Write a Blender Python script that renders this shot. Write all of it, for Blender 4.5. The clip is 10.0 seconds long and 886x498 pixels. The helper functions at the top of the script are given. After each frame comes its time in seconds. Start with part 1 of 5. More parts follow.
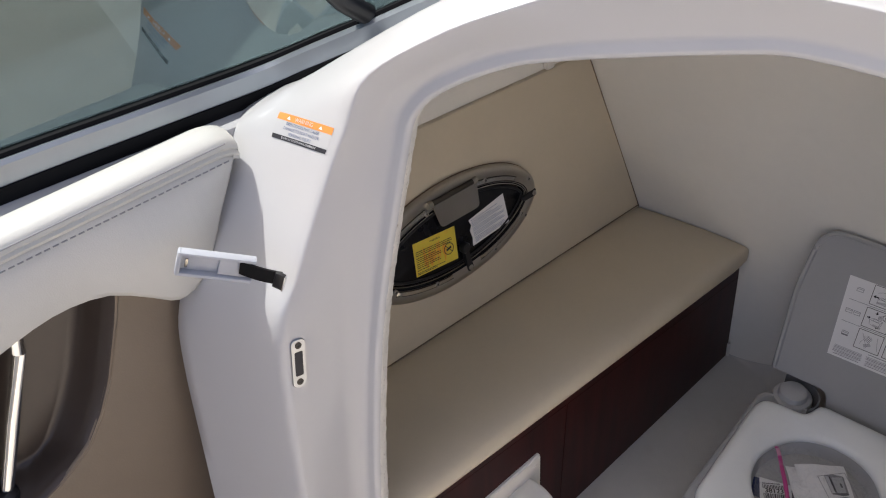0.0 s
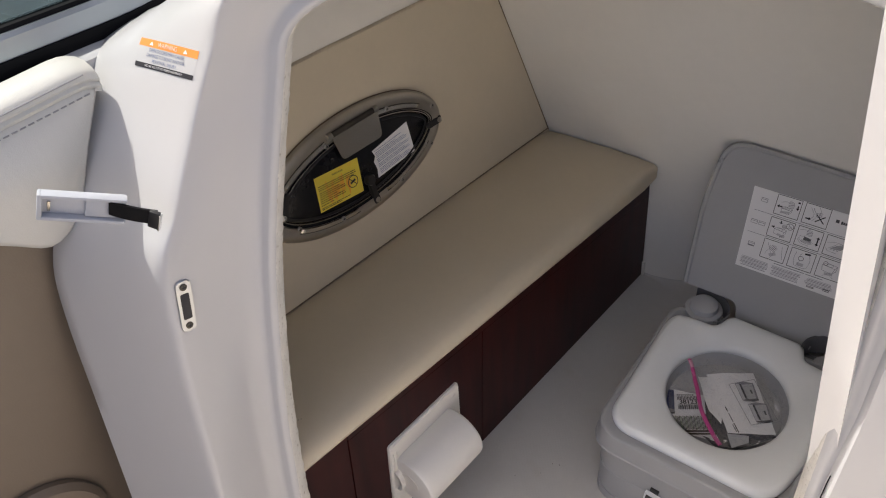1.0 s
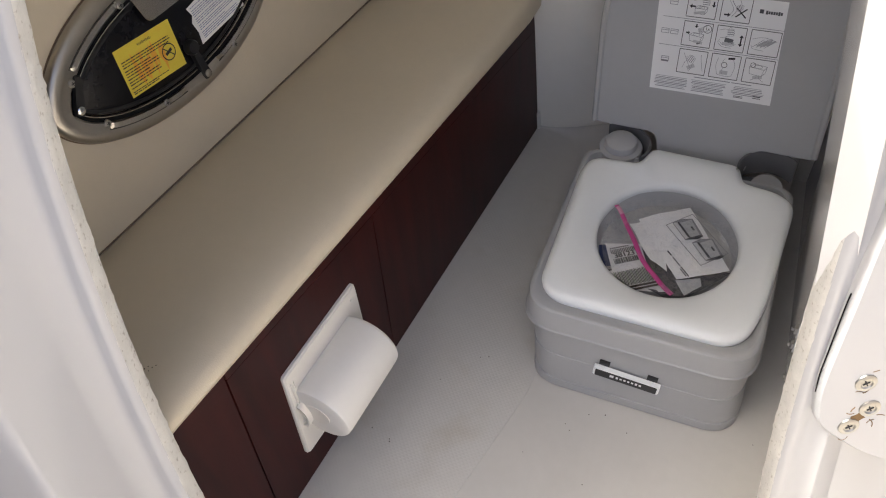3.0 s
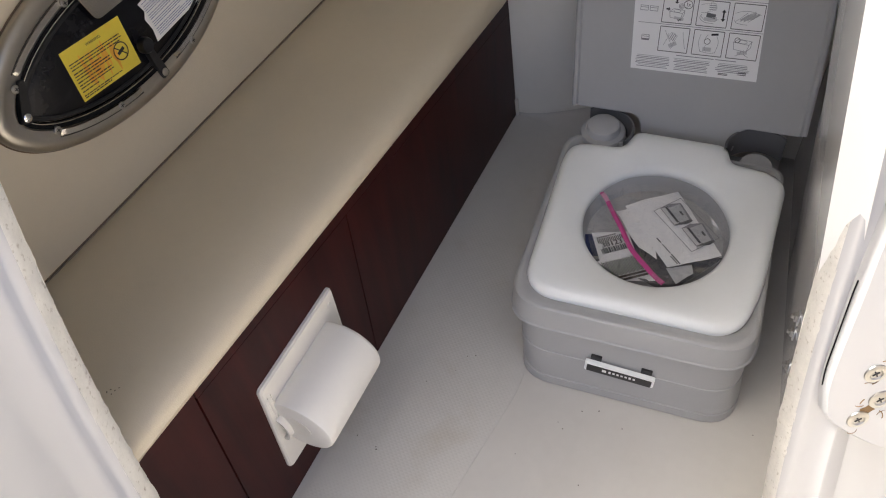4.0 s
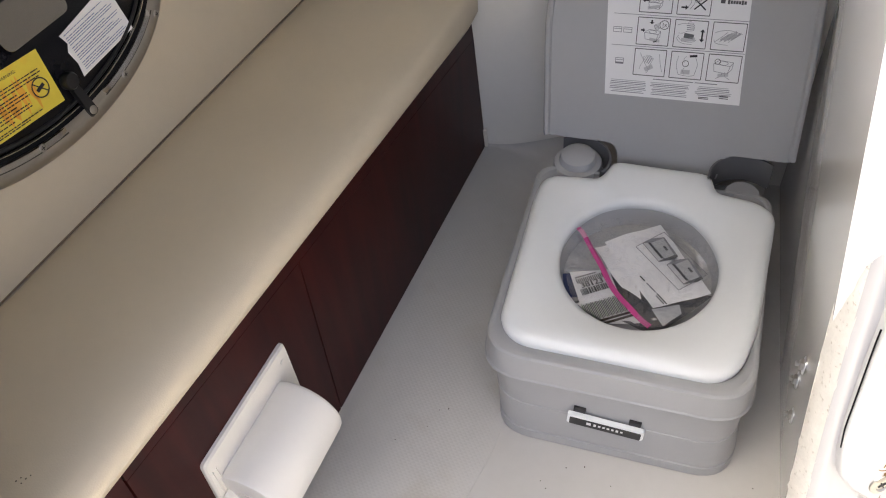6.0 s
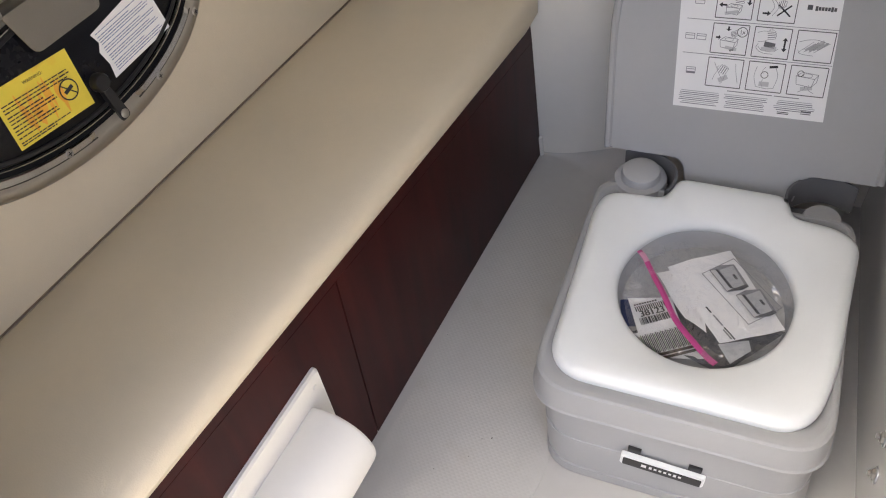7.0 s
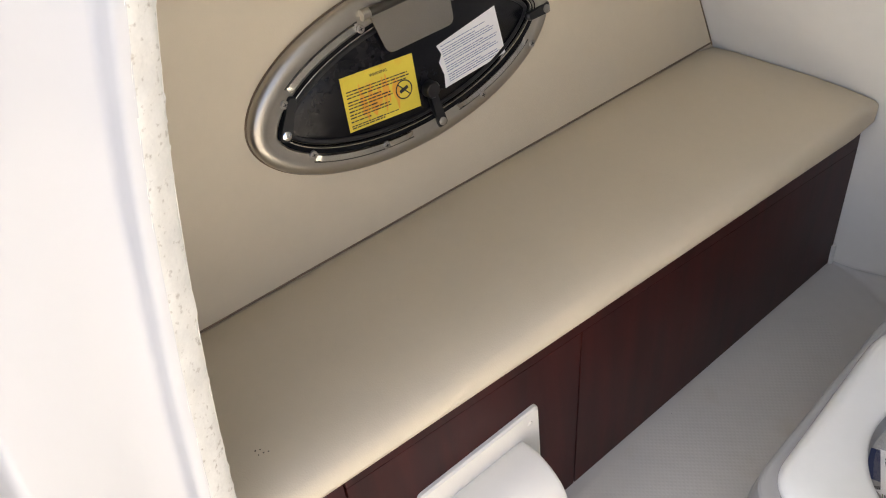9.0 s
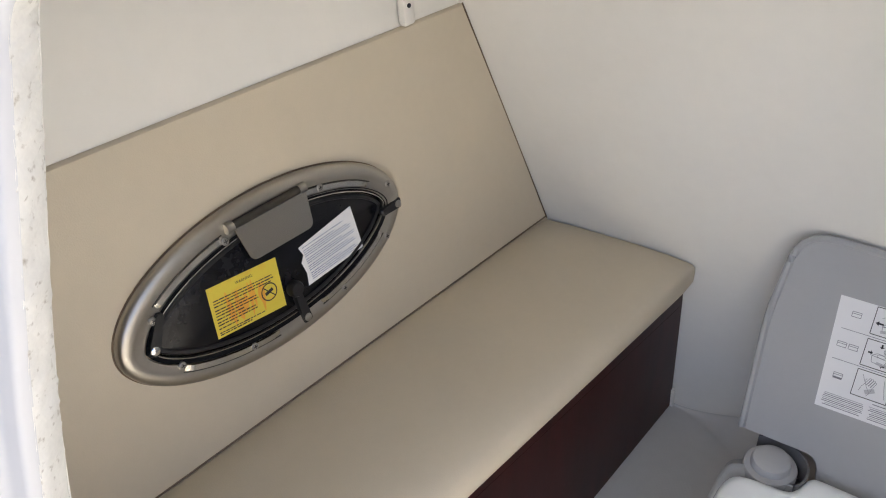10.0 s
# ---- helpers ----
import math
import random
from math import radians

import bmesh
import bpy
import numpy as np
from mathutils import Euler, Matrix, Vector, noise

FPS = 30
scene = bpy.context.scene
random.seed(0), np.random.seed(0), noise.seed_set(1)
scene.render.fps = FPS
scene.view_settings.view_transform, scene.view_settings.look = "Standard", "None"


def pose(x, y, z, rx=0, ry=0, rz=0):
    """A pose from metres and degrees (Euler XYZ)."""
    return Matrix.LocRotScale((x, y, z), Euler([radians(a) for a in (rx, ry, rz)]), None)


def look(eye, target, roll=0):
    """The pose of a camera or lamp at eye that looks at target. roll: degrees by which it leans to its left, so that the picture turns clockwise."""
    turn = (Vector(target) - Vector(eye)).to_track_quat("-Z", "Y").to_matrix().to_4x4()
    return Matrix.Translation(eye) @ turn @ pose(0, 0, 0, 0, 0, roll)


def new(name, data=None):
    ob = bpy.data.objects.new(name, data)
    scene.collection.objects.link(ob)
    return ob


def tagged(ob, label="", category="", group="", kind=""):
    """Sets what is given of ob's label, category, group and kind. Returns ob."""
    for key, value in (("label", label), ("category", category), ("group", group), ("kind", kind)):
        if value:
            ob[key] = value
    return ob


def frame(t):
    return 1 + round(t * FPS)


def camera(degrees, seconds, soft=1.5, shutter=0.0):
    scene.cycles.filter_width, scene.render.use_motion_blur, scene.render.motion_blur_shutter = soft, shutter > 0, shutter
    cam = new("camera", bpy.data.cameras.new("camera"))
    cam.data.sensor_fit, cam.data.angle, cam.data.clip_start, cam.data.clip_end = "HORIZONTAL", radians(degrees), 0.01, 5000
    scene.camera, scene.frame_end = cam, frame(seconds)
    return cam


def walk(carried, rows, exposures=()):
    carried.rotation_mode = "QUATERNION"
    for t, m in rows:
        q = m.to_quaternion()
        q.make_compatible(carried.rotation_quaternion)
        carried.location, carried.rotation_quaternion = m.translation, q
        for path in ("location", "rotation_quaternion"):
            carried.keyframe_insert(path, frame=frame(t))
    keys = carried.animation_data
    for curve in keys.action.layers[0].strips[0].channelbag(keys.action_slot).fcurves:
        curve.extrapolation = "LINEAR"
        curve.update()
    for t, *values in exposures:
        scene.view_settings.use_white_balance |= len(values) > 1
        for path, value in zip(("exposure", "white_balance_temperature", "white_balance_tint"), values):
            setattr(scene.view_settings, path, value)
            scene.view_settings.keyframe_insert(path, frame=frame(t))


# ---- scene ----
cam = camera(55.6, 10.0, soft=1.1)
PATH = [
    (0, (0.619, -0.684, 1.473), (-0.577, 0.314, 0.219), -5.3),
    (0.5, (0.712, -0.674, 1.491), (-0.42, 0.354, 0.201), -3.3),
    (1, (0.636, -0.642, 1.435), (-0.385, 0.394, 0.062), -5.0),
    (1.5, (0.568, -0.619, 1.375), (-0.356, 0.439, -0.049), -6.6),
    (2, (0.541, -0.605, 1.272), (-0.314, 0.449, -0.197), -6.4),
    (2.5, (0.529, -0.553, 1.234), (-0.231, 0.484, -0.297), -7.1),
    (2.7, (0.523, -0.549, 1.212), (-0.21, 0.511, -0.317), -6.9),
    (3.8, (0.512, -0.492, 1.152), (-0.162, 0.585, -0.392), -8.4),
    (4, (0.502, -0.494, 1.147), (-0.166, 0.577, -0.404), -8.7),
    (4.5, (0.494, -0.465, 1.112), (-0.161, 0.612, -0.441), -9.4),
    (5, (0.488, -0.454, 1.113), (-0.124, 0.665, -0.427), -7.9),
    (5.5, (0.479, -0.442, 1.1), (-0.124, 0.696, -0.431), -7.1),
    (5.7, (0.48, -0.44, 1.087), (-0.135, 0.706, -0.431), -7.3),
    (6.8, (0.449, -0.347, 1.059), (-0.236, 0.794, -0.434), -10.4),
    (7, (0.445, -0.349, 1.04), (-0.295, 0.737, -0.467), -10.2),
    (7.5, (0.482, -0.342, 1.026), (-0.563, 0.502, -0.455), -13.4),
    (8, (0.485, -0.377, 1.019), (-0.747, 0.312, -0.398), -12.9),
    (8.5, (0.455, -0.37, 1.038), (-0.762, 0.297, -0.403), -11.7),
    (9, (0.427, -0.352, 1.079), (-0.773, 0.405, -0.331), -9.6),
    (9.5, (0.414, -0.351, 1.122), (-0.832, 0.535, -0.168), -7.7),
    (10, (0.408, -0.353, 1.165), (-0.674, 0.816, -0.044), -4.0),
]
EXPOSURES = [(0, 1.68, 6550, 7.8), (0.5, 1.82, 6760, 7.8), (1, 1.69, 6800, 7.8), (1.5, 1.73, 6780, 7.3), (2, 1.97, 6900, 6.6), (2.5, 2.13, 6750, 5.5), (4, 2.26, 6650, 5), (5, 2.42, 6600, 5), (5.5, 2.49, 6620, 5), (7, 2.9, 6710, 4.9), (7.5, 2.95, 6850, 4.3), (8, 2.91, 6680, 2.2), (8.5, 2.91, 6820, 3.6), (9.5, 2.86, 6620, 3.4), (10, 2.81, 6370, 3)]
walk(cam, [(t, look(eye, target, roll)) for t, eye, target, roll in PATH], EXPOSURES)

# ---- light ----
world = bpy.data.worlds.new("sky")
scene.world = world
world.use_nodes = True
wn = world.node_tree.nodes
sky = wn.new("ShaderNodeTexSky")
sky.sky_type, sky.sun_disc = "NISHITA", False
SUN_DIR = Vector((-0.49, -0.08, 0.87)).normalized()
sky.air_density, sky.dust_density, sky.ozone_density = 0.25, 4.5, 0.0
sky.sun_elevation = math.asin(SUN_DIR.z)
sky.sun_rotation = math.atan2(SUN_DIR.x, SUN_DIR.y)
world.node_tree.links.new(sky.outputs[0], wn["Background"].inputs[0])
wn["Background"].inputs[1].default_value = 0.165
sun = new("sun", bpy.data.lights.new("sun", "SUN"))
sun.data.energy, sun.data.angle, sun.data.color = 1.72, radians(0.5), (1.0, 0.985, 0.965)
sun.matrix_world = look(SUN_DIR * 10, (0, 0, 0))


# ---- materials ----
def material(name, color, rough=0.5, metal=0.0, vary=0.06, scale=12.0, grain=0.0, grain_scale=300.0,
             stain=None, stain_amount=0.0, stain_scale=4.0, stain_low=0.56, coat=0.0, rough_vary=0.02):
    """A procedural surface: colour mottled at two scales, optional stains, fine relief."""
    m = bpy.data.materials.new(name)
    m.use_nodes = True
    n, l = m.node_tree.nodes, m.node_tree.links
    b = n["Principled BSDF"]
    b.inputs["Metallic"].default_value = metal
    b.inputs["Coat Weight"].default_value = coat
    b.inputs["Coat Roughness"].default_value = 0.08
    tc = n.new("ShaderNodeTexCoord")
    big, small = n.new("ShaderNodeTexNoise"), n.new("ShaderNodeTexNoise")
    big.inputs["Scale"].default_value, big.inputs["Detail"].default_value = scale, 4
    small.inputs["Scale"].default_value, small.inputs["Detail"].default_value = scale * 9, 3
    for t in (big, small):
        l.new(tc.outputs["Object"], t.inputs["Vector"])
    mix = n.new("ShaderNodeMath")
    mix.operation = "MULTIPLY_ADD"
    l.new(small.outputs["Fac"], mix.inputs[0])
    mix.inputs[1].default_value = 0.45
    l.new(big.outputs["Fac"], mix.inputs[2])
    ramp = n.new("ShaderNodeMapRange")
    ramp.inputs[1].default_value, ramp.inputs[2].default_value = 0.4, 1.05
    ramp.inputs[3].default_value, ramp.inputs[4].default_value = 1 - vary, 1 + vary
    l.new(mix.outputs[0], ramp.inputs[0])
    mul = n.new("ShaderNodeVectorMath")
    mul.operation = "SCALE"
    mul.inputs[0].default_value = color
    l.new(ramp.outputs[0], mul.inputs["Scale"])
    out = mul.outputs[0]
    if stain:
        st = n.new("ShaderNodeTexNoise")
        st.inputs["Scale"].default_value, st.inputs["Detail"].default_value = stain_scale, 6
        l.new(tc.outputs["Object"], st.inputs["Vector"])
        sr = n.new("ShaderNodeMapRange")
        sr.inputs[1].default_value, sr.inputs[2].default_value = stain_low, stain_low + 0.2
        sr.inputs[3].default_value, sr.inputs[4].default_value = 0, stain_amount
        l.new(st.outputs["Fac"], sr.inputs[0])
        sm = n.new("ShaderNodeMix")
        sm.data_type = "RGBA"
        l.new(sr.outputs[0], sm.inputs["Factor"])
        l.new(out, sm.inputs["A"])
        sm.inputs["B"].default_value = (*stain, 1)
        out = sm.outputs["Result"]
    l.new(out, b.inputs["Base Color"])
    rr = n.new("ShaderNodeMapRange")
    rr.inputs[1].default_value, rr.inputs[2].default_value = 0.4, 1.05
    rr.inputs[3].default_value, rr.inputs[4].default_value = max(0.02, rough - rough_vary), rough + rough_vary
    l.new(mix.outputs[0], rr.inputs[0])
    l.new(rr.outputs[0], b.inputs["Roughness"])
    if grain:
        g = n.new("ShaderNodeTexNoise")
        g.inputs["Scale"].default_value, g.inputs["Detail"].default_value = grain_scale, 2
        l.new(tc.outputs["Object"], g.inputs["Vector"])
        bp = n.new("ShaderNodeBump")
        bp.inputs["Strength"].default_value, bp.inputs["Distance"].default_value = grain, 0.001
        l.new(g.outputs["Fac"], bp.inputs["Height"])
        l.new(bp.outputs[0], b.inputs["Normal"])
    return m


# Outdoor gelcoat darkened against strong daylight; the cabin's copy keeps its white.
GEL = material("white_gelcoat_dimmed", (0.475, 0.472, 0.472), 0.28, vary=0.006, scale=1.5, coat=0.3, rough_vary=0.0)
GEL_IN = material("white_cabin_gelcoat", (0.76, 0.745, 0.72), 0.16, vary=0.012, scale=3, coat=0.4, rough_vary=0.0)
# colours of the unseen cockpit floor and far wall, picked for their bounce light
BOUNCE_BEIGE = material("beige_bounce_floor", (0.47, 0.435, 0.385), 0.9, vary=0.1, scale=9, grain=0.8, grain_scale=260)
BOUNCE_GREY = material("grey_bounce_wall", (0.34, 0.31, 0.28), 0.5, vary=0.04, scale=6, grain=0.2, grain_scale=500)
LINER = material("cabin_liner", (0.84, 0.815, 0.755), 0.55, vary=0.03, scale=6, grain=0.12, grain_scale=160)
FLOOR = material("floor_gelcoat", (0.575, 0.558, 0.525), 0.42, vary=0.05, scale=7, stain=(0.47, 0.445, 0.41), stain_amount=0.2)
RAW = material("raw_laminate_edge", (0.70, 0.68, 0.63), 0.8, vary=0.12, scale=40, grain=0.5, grain_scale=130, stain=(0.22, 0.17, 0.11), stain_amount=0.9, stain_scale=190, stain_low=0.60)
VINYL = material("beige_vinyl", (0.63, 0.552, 0.42), 0.52, vary=0.035, scale=9, grain=0.22, grain_scale=700)
VINYL_WHITE = material("white_vinyl", (0.54, 0.535, 0.50), 0.42, vary=0.03, scale=9, grain=0.2, grain_scale=650)
SEAM = material("vinyl_seam", (0.18, 0.13, 0.085), 0.8, vary=0.1)
THREAD = material("grey_thread", (0.30, 0.30, 0.30), 0.8)
GREY = material("grey_plastic", (0.39, 0.393, 0.395), 0.45, vary=0.03, scale=14, grain=0.25, grain_scale=900)
BOWL = material("pale_grey_plastic", (0.44, 0.445, 0.455), 0.4, vary=0.03, scale=14)
# also stands for the shade in the toilet's wells
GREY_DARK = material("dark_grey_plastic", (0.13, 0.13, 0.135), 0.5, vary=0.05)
SEAT = material("white_plastic", (0.88, 0.90, 0.895), 0.34, vary=0.02, scale=8)
WHITE = material("white_plastic_fitting", (0.81, 0.78, 0.72), 0.35, vary=0.03, scale=20)
PAPER_ROLL = material("paper_cover", (0.83, 0.81, 0.765), 0.6, vary=0.02)
RING_STEEL = material("brushed_ring_steel", (0.44, 0.415, 0.37), 0.36, metal=1.0, vary=0.06, scale=18, rough_vary=0.04)
CATCH = material("grey_white_plastic", (0.40, 0.415, 0.45), 0.4, vary=0.04, scale=30)
STEEL = material("stainless_steel", (0.46, 0.43, 0.38), 0.26, metal=1.0, vary=0.05, scale=14, rough_vary=0.02)
SCREW = material("dull_screw_steel", (0.40, 0.385, 0.355), 0.36, metal=1.0, vary=0.1, scale=120)
PLATE_DULL = material("dull_plate_steel", (0.56, 0.54, 0.50), 0.22, metal=1.0, vary=0.06, scale=60)
PLATE = material("bright_plate_steel", (0.46, 0.475, 0.50), 0.3, metal=1.0, vary=0.05, scale=60)
CHROME = material("chrome", (0.75, 0.75, 0.75), 0.08, metal=1.0, vary=0.03, rough_vary=0.03)
BLACK = material("black_plastic", (0.012, 0.012, 0.013), 0.38, vary=0.2, scale=30)
ACRYLIC = material("smoked_acrylic", (0.006, 0.006, 0.008), 0.25, vary=0.3, scale=15, rough_vary=0.05)
ACRYLIC.node_tree.nodes["Principled BSDF"].inputs["Specular IOR Level"].default_value = 0.25
BEAD = material("dull_bead_steel", (0.09, 0.085, 0.075), 0.45, metal=0.9, vary=0.08, scale=40)
RUBBER = material("black_rubber", (0.006, 0.006, 0.007), 0.7, vary=0.15)
RUBBER.node_tree.nodes["Principled BSDF"].inputs["Specular IOR Level"].default_value = 0.12
ALU = material("anodised_aluminium", (0.32, 0.35, 0.38), 0.34, metal=0.85, vary=0.05, scale=6)
INK = material("ink", (0.02, 0.02, 0.025), 0.6)
INK_GREY = material("grey_ink", (0.22, 0.22, 0.24), 0.6)
INK_BLUE = material("blue_ink", (0.12, 0.17, 0.32), 0.6)
INK_GREEN = material("green_ink", (0.10, 0.18, 0.06), 0.6)
PRINT_WASH = material("pale_wash", (0.55, 0.55, 0.56), 0.6)
INK_DARK = material("dark_grey_print", (0.07, 0.07, 0.075), 0.5, vary=0.2, scale=60)
INK_PALE = material("pale_grey_print", (0.45, 0.46, 0.47), 0.6)
INK_NAVY = material("navy_print", (0.02, 0.035, 0.12), 0.5)
VALVE = material("black_grey_plastic", (0.05, 0.05, 0.053), 0.45)
LABEL = material("white_label", (0.84, 0.84, 0.84), 0.4, vary=0.02)
LABEL_YELLOW = material("yellow_label", (0.75, 0.60, 0.07), 0.4, vary=0.05, scale=60, stain=(0.78, 0.36, 0.04), stain_amount=0.5, stain_scale=38)
LABEL_AMBER = material("amber_print", (0.80, 0.40, 0.05), 0.4, vary=0.06, scale=90)
LABEL_ORANGE = material("orange_label", (0.80, 0.28, 0.07), 0.4, vary=0.03)
BROWN = material("brown_cockpit_panel", (0.165, 0.128, 0.092), 0.42, vary=0.05, scale=8, grain=0.2, grain_scale=400)
DARK = material("dark_brown_plastic", (0.055, 0.040, 0.032), 0.3, vary=0.1, scale=6)
PINK = material("pink_zip", (0.50, 0.06, 0.24), 0.35, vary=0.05)
PINK_PALE = material("pale_pink_zip", (0.62, 0.30, 0.42), 0.35)
DIRT = material("dirt", (0.06, 0.05, 0.04), 0.9)
RUST = material("rust", (0.20, 0.12, 0.05), 0.9, vary=0.3, scale=100)


def wood_material():
    m = material("dark_mahogany", (0.040, 0.0125, 0.011), 0.34, vary=0.1)
    n, l = m.node_tree.nodes, m.node_tree.links
    b = n["Principled BSDF"]
    b.inputs["Specular IOR Level"].default_value = 0.13
    tc = n.new("ShaderNodeTexCoord")
    mp = n.new("ShaderNodeMapping")
    mp.inputs["Scale"].default_value = (20, 28, 3)
    l.new(tc.outputs["Object"], mp.inputs[0])
    no = n.new("ShaderNodeTexNoise")
    no.inputs["Scale"].default_value, no.inputs["Detail"].default_value, no.inputs["Distortion"].default_value = 1.4, 8, 0.25
    l.new(mp.outputs[0], no.inputs["Vector"])
    rp = n.new("ShaderNodeValToRGB")
    rp.color_ramp.elements[0].position, rp.color_ramp.elements[0].color = 0.25, (0.019, 0.0044, 0.0042, 1)
    rp.color_ramp.elements[1].position, rp.color_ramp.elements[1].color = 0.8, (0.052, 0.0098, 0.0082, 1)
    l.new(no.outputs["Fac"], rp.inputs[0])
    l.new(rp.outputs[0], b.inputs["Base Color"])
    return m


WOOD = wood_material()


def pane_material():
    """Thin tinted pane: see-through, with a clear reflection."""
    m = bpy.data.materials.new("tinted_pane")
    m.use_nodes = True
    n, l = m.node_tree.nodes, m.node_tree.links
    mix, tr, gl = n.new("ShaderNodeMixShader"), n.new("ShaderNodeBsdfTransparent"), n.new("ShaderNodeBsdfGlossy")
    mix.inputs[0].default_value = 0.09
    gl.inputs["Roughness"].default_value = 0.02
    gl.inputs["Color"].default_value = (0.74, 0.92, 0.96, 1)
    tr.inputs[0].default_value = (0.165, 0.205, 0.22, 1)
    l.new(tr.outputs[0], mix.inputs[1])
    l.new(gl.outputs[0], mix.inputs[2])
    l.new(mix.outputs[0], n["Material Output"].inputs[0])
    return m


GLASS = pane_material()
CONCRETE = material("grey_hardstanding", (0.20, 0.20, 0.19), 0.85, vary=0.12, scale=1.5)


def film_material():
    """Thin clear polythene: mostly see-through, with a glossy sheen."""
    m = bpy.data.materials.new("clear_polythene")
    m.use_nodes = True
    n, l = m.node_tree.nodes, m.node_tree.links
    mix, tr, gl = n.new("ShaderNodeMixShader"), n.new("ShaderNodeBsdfTransparent"), n.new("ShaderNodeBsdfGlossy")
    haze, di = n.new("ShaderNodeMixShader"), n.new("ShaderNodeBsdfDiffuse")
    di.inputs[0].default_value = (0.8, 0.8, 0.82, 1)
    haze.inputs[0].default_value = 0.006
    tc, no, bp = n.new("ShaderNodeTexCoord"), n.new("ShaderNodeTexNoise"), n.new("ShaderNodeBump")
    no.inputs["Scale"].default_value, no.inputs["Detail"].default_value, no.inputs["Distortion"].default_value = 24, 2, 1.2
    bp.inputs["Strength"].default_value, bp.inputs["Distance"].default_value = 0.8, 0.02
    l.new(tc.outputs["Object"], no.inputs["Vector"])
    l.new(no.outputs["Fac"], bp.inputs["Height"])
    l.new(bp.outputs[0], gl.inputs["Normal"])
    mix.inputs[0].default_value = 0.12
    gl.inputs["Roughness"].default_value = 0.09
    gl.inputs["Color"].default_value = (0.9, 0.9, 0.92, 1)
    tr.inputs[0].default_value = (0.98, 0.98, 0.985, 1)
    l.new(tr.outputs[0], haze.inputs[1])
    l.new(di.outputs[0], haze.inputs[2])
    l.new(haze.outputs[0], mix.inputs[1])
    l.new(gl.outputs[0], mix.inputs[2])
    l.new(mix.outputs[0], n["Material Output"].inputs[0])
    return m


FILM = film_material()


def nonskid(m, size):
    """Adds a moulded diamond grip to a material's relief, inside the two grip fields of the floor."""
    n, l = m.node_tree.nodes, m.node_tree.links
    b = n["Principled BSDF"]
    tc = n.new("ShaderNodeTexCoord")
    mp = n.new("ShaderNodeMapping")
    mp.inputs["Rotation"].default_value = (0, 0, radians(45))
    mp.inputs["Scale"].default_value = (1 / size, 1 / size, 1 / size)
    l.new(tc.outputs["Object"], mp.inputs[0])
    wave = []
    for axis in "XY":
        w = n.new("ShaderNodeTexWave")
        w.bands_direction = axis
        w.inputs["Scale"].default_value = 0.314
        l.new(mp.outputs[0], w.inputs["Vector"])
        wave.append(w.outputs["Fac"])
    mn = n.new("ShaderNodeMath")
    mn.operation = "MINIMUM"
    l.new(wave[0], mn.inputs[0])
    l.new(wave[1], mn.inputs[1])
    bp = n.new("ShaderNodeBump")
    bp.inputs["Strength"].default_value, bp.inputs["Distance"].default_value = 0.34, 0.0006
    l.new(mn.outputs[0], bp.inputs["Height"])
    l.new(bp.outputs[0], b.inputs["Normal"])


FLOOR_GRIP = material("floor_nonskid", (0.58, 0.565, 0.53), 0.5, vary=0.05, scale=7, stain=(0.43, 0.37, 0.27), stain_amount=0.35, stain_scale=9)
nonskid(FLOOR_GRIP, 0.0055)


# ---- building helpers ----
def finish(name, bm, mat, smooth=35):
    bmesh.ops.recalc_face_normals(bm, faces=bm.faces)
    me = bpy.data.meshes.new(name)
    bm.to_mesh(me)
    bm.free()
    me.materials.append(mat)
    if smooth:
        me.shade_smooth()
        me.set_sharp_from_angle(angle=radians(smooth))
    return me


def part(name, bm, mat, parent=None, label="", smooth=35):
    ob = new(name, finish(name, bm, mat, smooth))
    if parent:
        ob.parent = parent
    if label:
        tagged(ob, label)
    return ob


def thing(name, label, category, m=None, kind="", group=""):
    ob = new(name)
    ob.empty_display_size = 0.05
    if m is not None:
        ob.matrix_world = m
    return tagged(ob, label, category, group, kind)


def box(bm, c, size, bevel=0.0, m=None, segs=2):
    r = bmesh.ops.create_cube(bm, size=1)
    vs = r["verts"]
    for v in vs:
        v.co = Vector((v.co.x * size[0], v.co.y * size[1], v.co.z * size[2]))
    if bevel:
        es = list({e for v in vs for e in v.link_edges})
        rb = bmesh.ops.bevel(bm, geom=es, offset=bevel, segments=segs, affect="EDGES", profile=0.5)
        vs = list({v for f in rb["faces"] for v in f.verts} | {v for v in vs if v.is_valid})
    mm = Matrix.Translation(c) if m is None else m @ Matrix.Translation(c)
    bmesh.ops.transform(bm, matrix=mm, verts=[v for v in vs if v.is_valid])
    return bm


def loft(bm, rings, closed=False, cap=False, cap_start=False):
    """Skin a list of rings, all of one count."""
    rows = [[bm.verts.new(p) for p in r] for r in rings]
    k = len(rows[0])
    for a, b in zip(rows, rows[1:]):
        for i in range(k if closed else k - 1):
            j = (i + 1) % k
            try:
                bm.faces.new((a[i], a[j], b[j], b[i]))
            except ValueError:
                pass
    if cap:
        bm.faces.new(rows[-1])
    if cap_start:
        bm.faces.new(list(reversed(rows[0])))
    return rows


def circle(r, n, z=0.0, cx=0.0, cy=0.0, ry=None):
    return [Vector((cx + r * math.cos(2 * math.pi * i / n), cy + (ry or r) * math.sin(2 * math.pi * i / n), z)) for i in range(n)]


def lathe(bm, profile, n=32, m=None, cap=True):
    """Turn (radius, height) pairs round z."""
    rings = [circle(max(r, 1e-4), n, z) for r, z in profile]
    if m is not None:
        rings = [[m @ p for p in q] for q in rings]
    return loft(bm, rings, closed=True, cap=cap, cap_start=cap)


